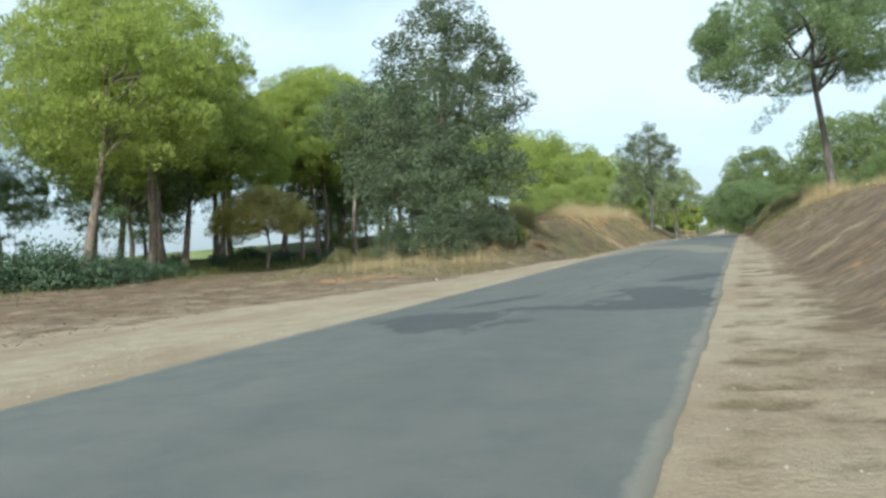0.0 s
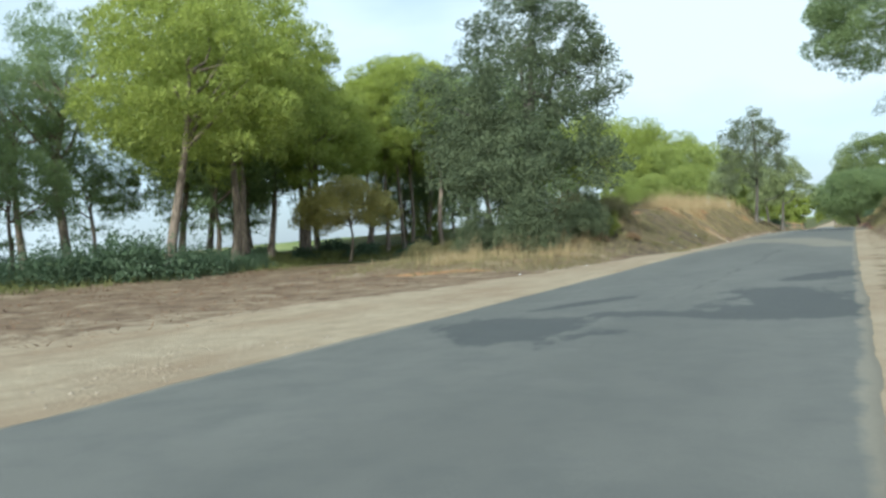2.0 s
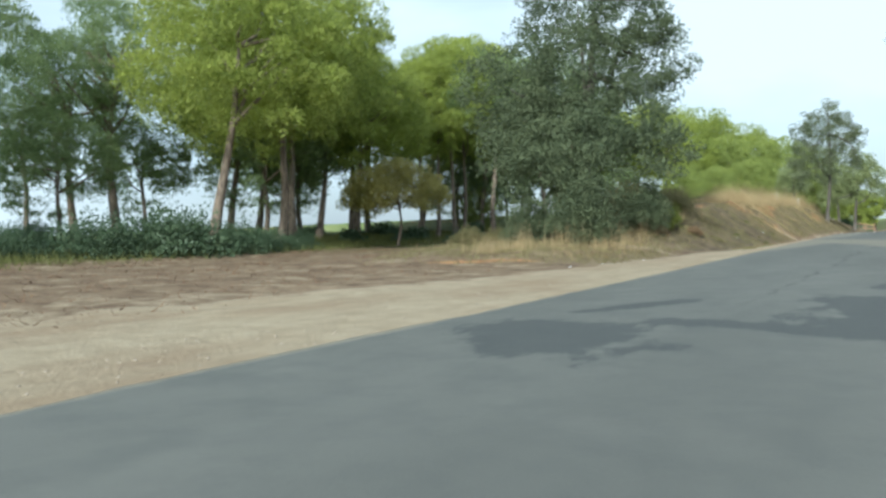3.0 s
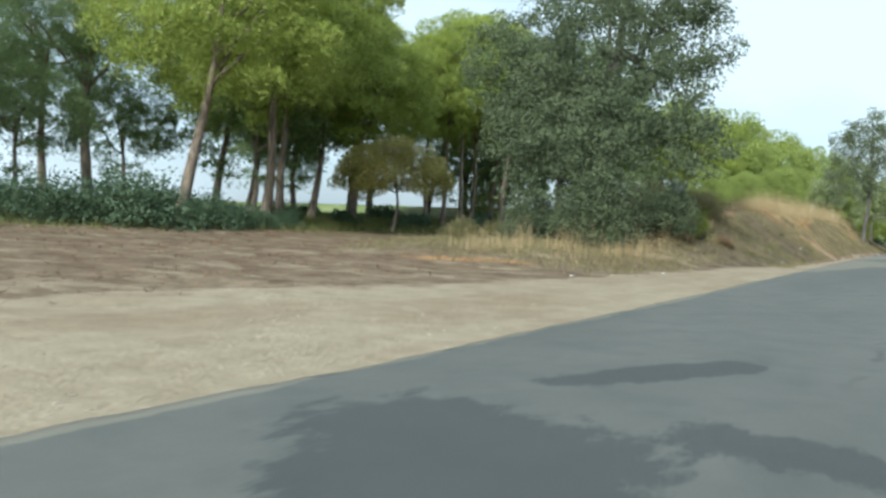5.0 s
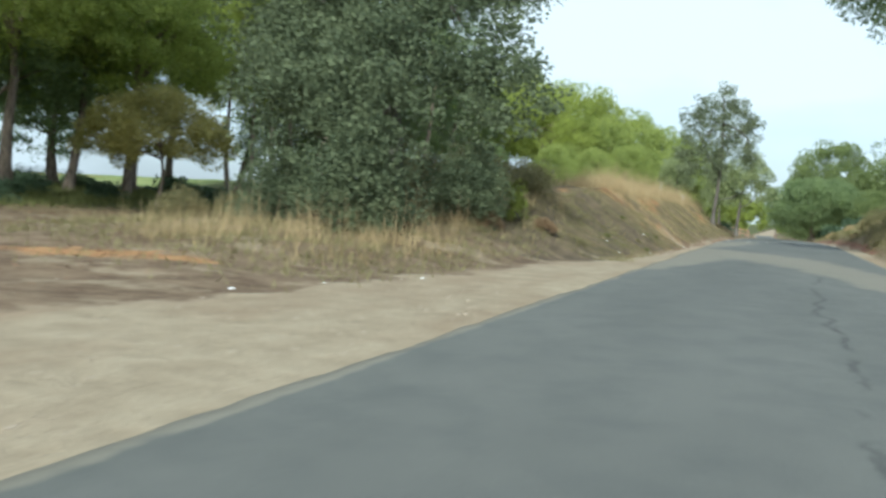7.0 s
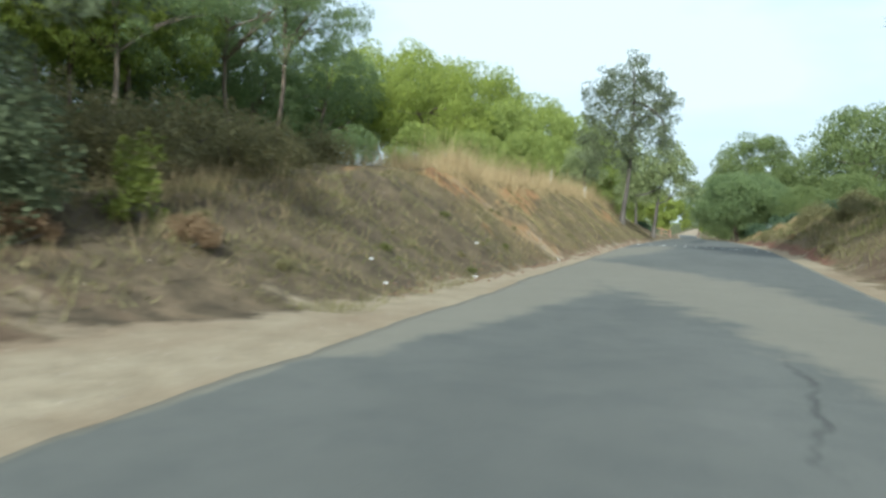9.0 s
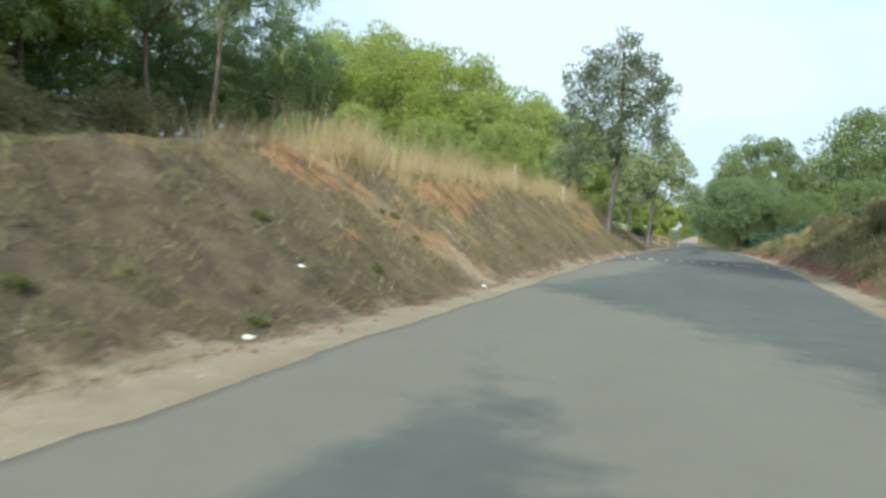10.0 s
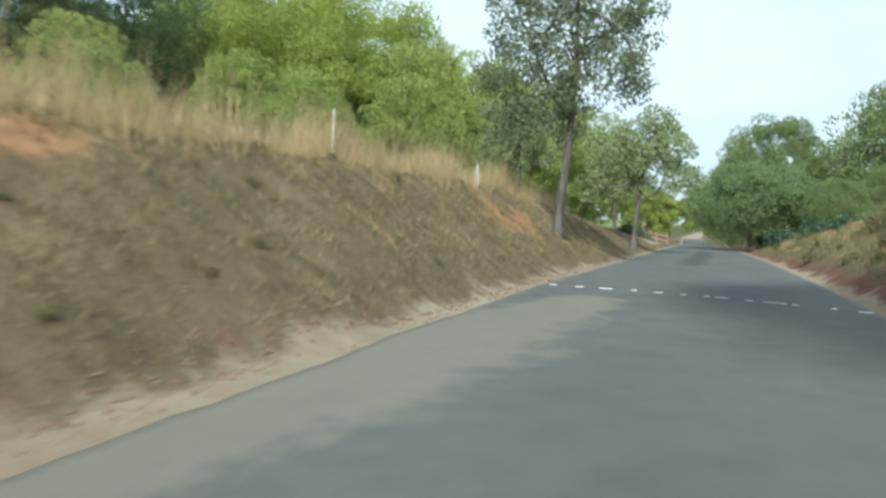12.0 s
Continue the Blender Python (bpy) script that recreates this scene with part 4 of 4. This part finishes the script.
# cushions of weeds on the faces of the banks
cushions = [bush("weed_cushion", "low withered weed cushion on the bank", 0.34, 0.3, WEED, 14, 64, (0.075, 0.026), False),
            bush("weed_cushion", "low dull green weed cushion on the bank", 0.36, 0.3, GREENWEED, 14, 60, (0.065, 0.032), False),
            bush("weed_cushion", "low straw-coloured grass cushion on the bank", 0.28, 0.42, STRAW, 10, 70, (0.13, 0.012), False)]
for i in range(54):
    y = rng.uniform(-13, 36)
    x = float(edge_left(y)) - rng.uniform(1.0, 3.6)
    src = cushions[int(i % 6 == 5)]
    if i < 3:
        tagged(stand(cushions[i], x, y, 0, 0.5), group="weed cushions on the banks")
    else:
        again(src, x, y, rng.uniform(0, 360), rng.uniform(0.2, 0.45), group="weed cushions on the banks")
for i in range(30):
    y = rng.uniform(6, 60)
    x = float(edge_right(y)) + rng.uniform(1.0, 4.0)
    again(cushions[int(rng.integers(0, 3))], x, y, rng.uniform(0, 360), rng.uniform(0.6, 1.4), group="weed cushions on the banks")


def clods():
    """Crumbled red-brown earth along the foot of the left bank."""
    count = 2600
    y = rng.uniform(-12, 34, count)
    x = edge_left(y) - np.interp(y, [-12, -5, 8], [1.1, 0.7, 0.5]) + rng.normal(0, 0.16, count)
    r = rng.uniform(0.01, 0.036, count)
    base = np.array([(1, 0, 0), (-1, 0, 0), (0, 1, 0), (0, -1, 0), (0, 0, 0.7), (0, 0, -0.7)], float)
    tri = np.array([(0, 2, 4), (2, 1, 4), (1, 3, 4), (3, 0, 4), (2, 0, 5), (1, 2, 5), (3, 1, 5), (0, 3, 5)])
    v = base[None] * r[:, None, None] * rng.uniform(0.6, 1.5, (count, 6, 1)) + np.stack([x, y, height(x, y)], 1)[:, None]
    f = tri[None] + (np.arange(count) * 6)[:, None, None]
    tagged(piece("earth_clods", mesh_of("earth_clods", v.reshape(-1, 3), f.reshape(-1, 3), CLOD)), "crumbled red-brown earth at the foot of the bank", "earth", kind="stuff")


clods()


def pebbles():
    """Small stones along both edges of the road."""
    count = 1800
    y = rng.uniform(-46, 34, count)
    left = rng.uniform(0, 1, count) < 0.75
    off = rng.gamma(1.6, 0.9, count)
    x = np.where(left, edge_left(y) - 0.05 - off, edge_right(y) + 0.05 + off * 0.6)
    z = height(x, y)
    r = rng.uniform(0.006, 0.022, count)
    base = np.array([(1, 0, 0), (-1, 0, 0), (0, 1, 0), (0, -1, 0), (0, 0, 0.7), (0, 0, -0.7)], float)
    tri = np.array([(0, 2, 4), (2, 1, 4), (1, 3, 4), (3, 0, 4), (2, 0, 5), (1, 2, 5), (3, 1, 5), (0, 3, 5)])
    v = base[None] * r[:, None, None] * rng.uniform(0.6, 1.5, (count, 6, 1)) + np.stack([x, y, z], 1)[:, None]
    f = tri[None] + (np.arange(count) * 6)[:, None, None]
    tagged(piece("gravel", mesh_of("gravel", v.reshape(-1, 3), f.reshape(-1, 3), STONE)), "small pale stones along the road edge", "gravel", kind="stuff")


pebbles()

# ---- small things ----
def dash(x, y, w, d):
    bm = bmesh.new()
    ring = []
    for k in range(10):
        a = 2 * math.pi * k / 10
        r = 1 + random.uniform(-0.22, 0.22)
        px, py = math.copysign(abs(math.cos(a)) ** 0.5, math.cos(a)) * w / 2 * r, math.copysign(abs(math.sin(a)) ** 0.5, math.sin(a)) * d / 2 * r
        ring.append(bm.verts.new((px, py, 0.008)))
    low = [bm.verts.new((v.co.x, v.co.y, -0.004)) for v in ring]
    bm.faces.new(ring)
    for k in range(10):
        bm.faces.new((ring[k - 1], low[k - 1], low[k], ring[k]))
    me = bpy.data.meshes.new("paint_dash")
    bm.to_mesh(me)
    bm.free()
    me.materials.append(PAINT)
    L, R = float(edge_left(y)), float(edge_right(y))
    z = float(road_height(y)) + 0.02 + 0.035 * math.sin(math.pi * (x - L) / (R - L)) + 0.004
    piece("paint_dash", me, road, at=(x, y, z))


for k, x in enumerate((-3.0, -2.45, -1.95, -1.4, -0.95, -0.5, -0.1, 0.15, 0.6, 0.95, 1.15, 1.35, 1.95, 2.4)):
    dash(x, 15.5 - 0.17 * (x + 3.1) + random.uniform(-0.05, 0.05), random.choice((0.1, 0.14, 0.24)), random.uniform(0.06, 0.13))


def scrap(x, y, s):
    """A crumpled bit of white paper."""
    bm = bmesh.new()
    bmesh.ops.create_icosphere(bm, subdivisions=2, radius=s)
    for v in bm.verts:
        k = 1 + 0.5 * noise.noise(v.co * (3.0 / s) + Vector((x, y, 0)))
        v.co = Vector((v.co.x * k * 1.3, v.co.y * k, v.co.z * k * 0.45))
    me = bpy.data.meshes.new("paper_scrap")
    bm.to_mesh(me)
    bm.free()
    me.materials.append(PAPER)
    ob = piece("paper_scrap", me, at=(x, y, ground_z(x, y) + s * 0.2))
    tagged(ob, "crumpled white paper litter at the foot of the bank", "litter", group="roadside litter")


for x, y, s in ((-3.75, -8.3, 0.05), (-4.3, -6.4, 0.04), (-3.6, -1.2, 0.035), (-4.6, -10.8, 0.035), (-4.1, -11.4, 0.03), (-5.9, -25.6, 0.03), (-5.5, -24.2, 0.025), (-4.9, -22.4, 0.025)):
    scrap(x, y, s)


def stake(x, y, h, lean):
    v, f = tube([(0, 0, -0.15), (lean * 0.4, 0, h * 0.5), (lean, 0.01, h * 0.96), (lean, 0.01, h)], (0.026, 0.025, 0.023, 0.015), 7, 0.05)
    ob = piece("wooden_stake", mesh_of("wooden_stake", v, f, STAKEWOOD), at=(x, y, ground_z(x, y)))
    tagged(ob, "weathered pale wooden stake on the bank crest", "stake", group="stakes on the bank")


stake(-6.65, 12.9, 1.0, 0.0)
stake(-6.4, 21.0, 0.75, 0.05)
stake(-6.45, 21.6, 0.7, -0.08)


def fence(x0, x1, y):
    """A low reddish timber rail fence behind the far lay-by."""
    top = tagged(new("timber_fence"), "low reddish-brown timber rail fence behind the lay-by", "fence")
    top.location = (x0, y, ground_z(x0, y))
    count = 8
    for k in range(count):
        x = (x1 - x0) * k / (count - 1)
        z = ground_z(x0 + x, y) - ground_z(x0, y)
        v, f = tube([(x, 0, z - 0.2), (x, 0.01, z + 0.5), (x, 0, z + 1.12), (x, 0, z + 1.16)], (0.075, 0.07, 0.068, 0.045), 8, 0.05)
        piece("post", mesh_of("post", v, f, FENCEWOOD), top)
    for h in (0.45, 0.95):
        line = [((x1 - x0) * t, 0.08, ground_z(x0 + (x1 - x0) * t, y) - ground_z(x0, y) + h) for t in (0, 0.25, 0.5, 0.75, 1)]
        v, f = tube(line, [0.06] * 5, 8, 0.06)
        piece("rail", mesh_of("rail", v, f, FENCEWOOD), top)


fence(-13.5, -5.2, 93.0)
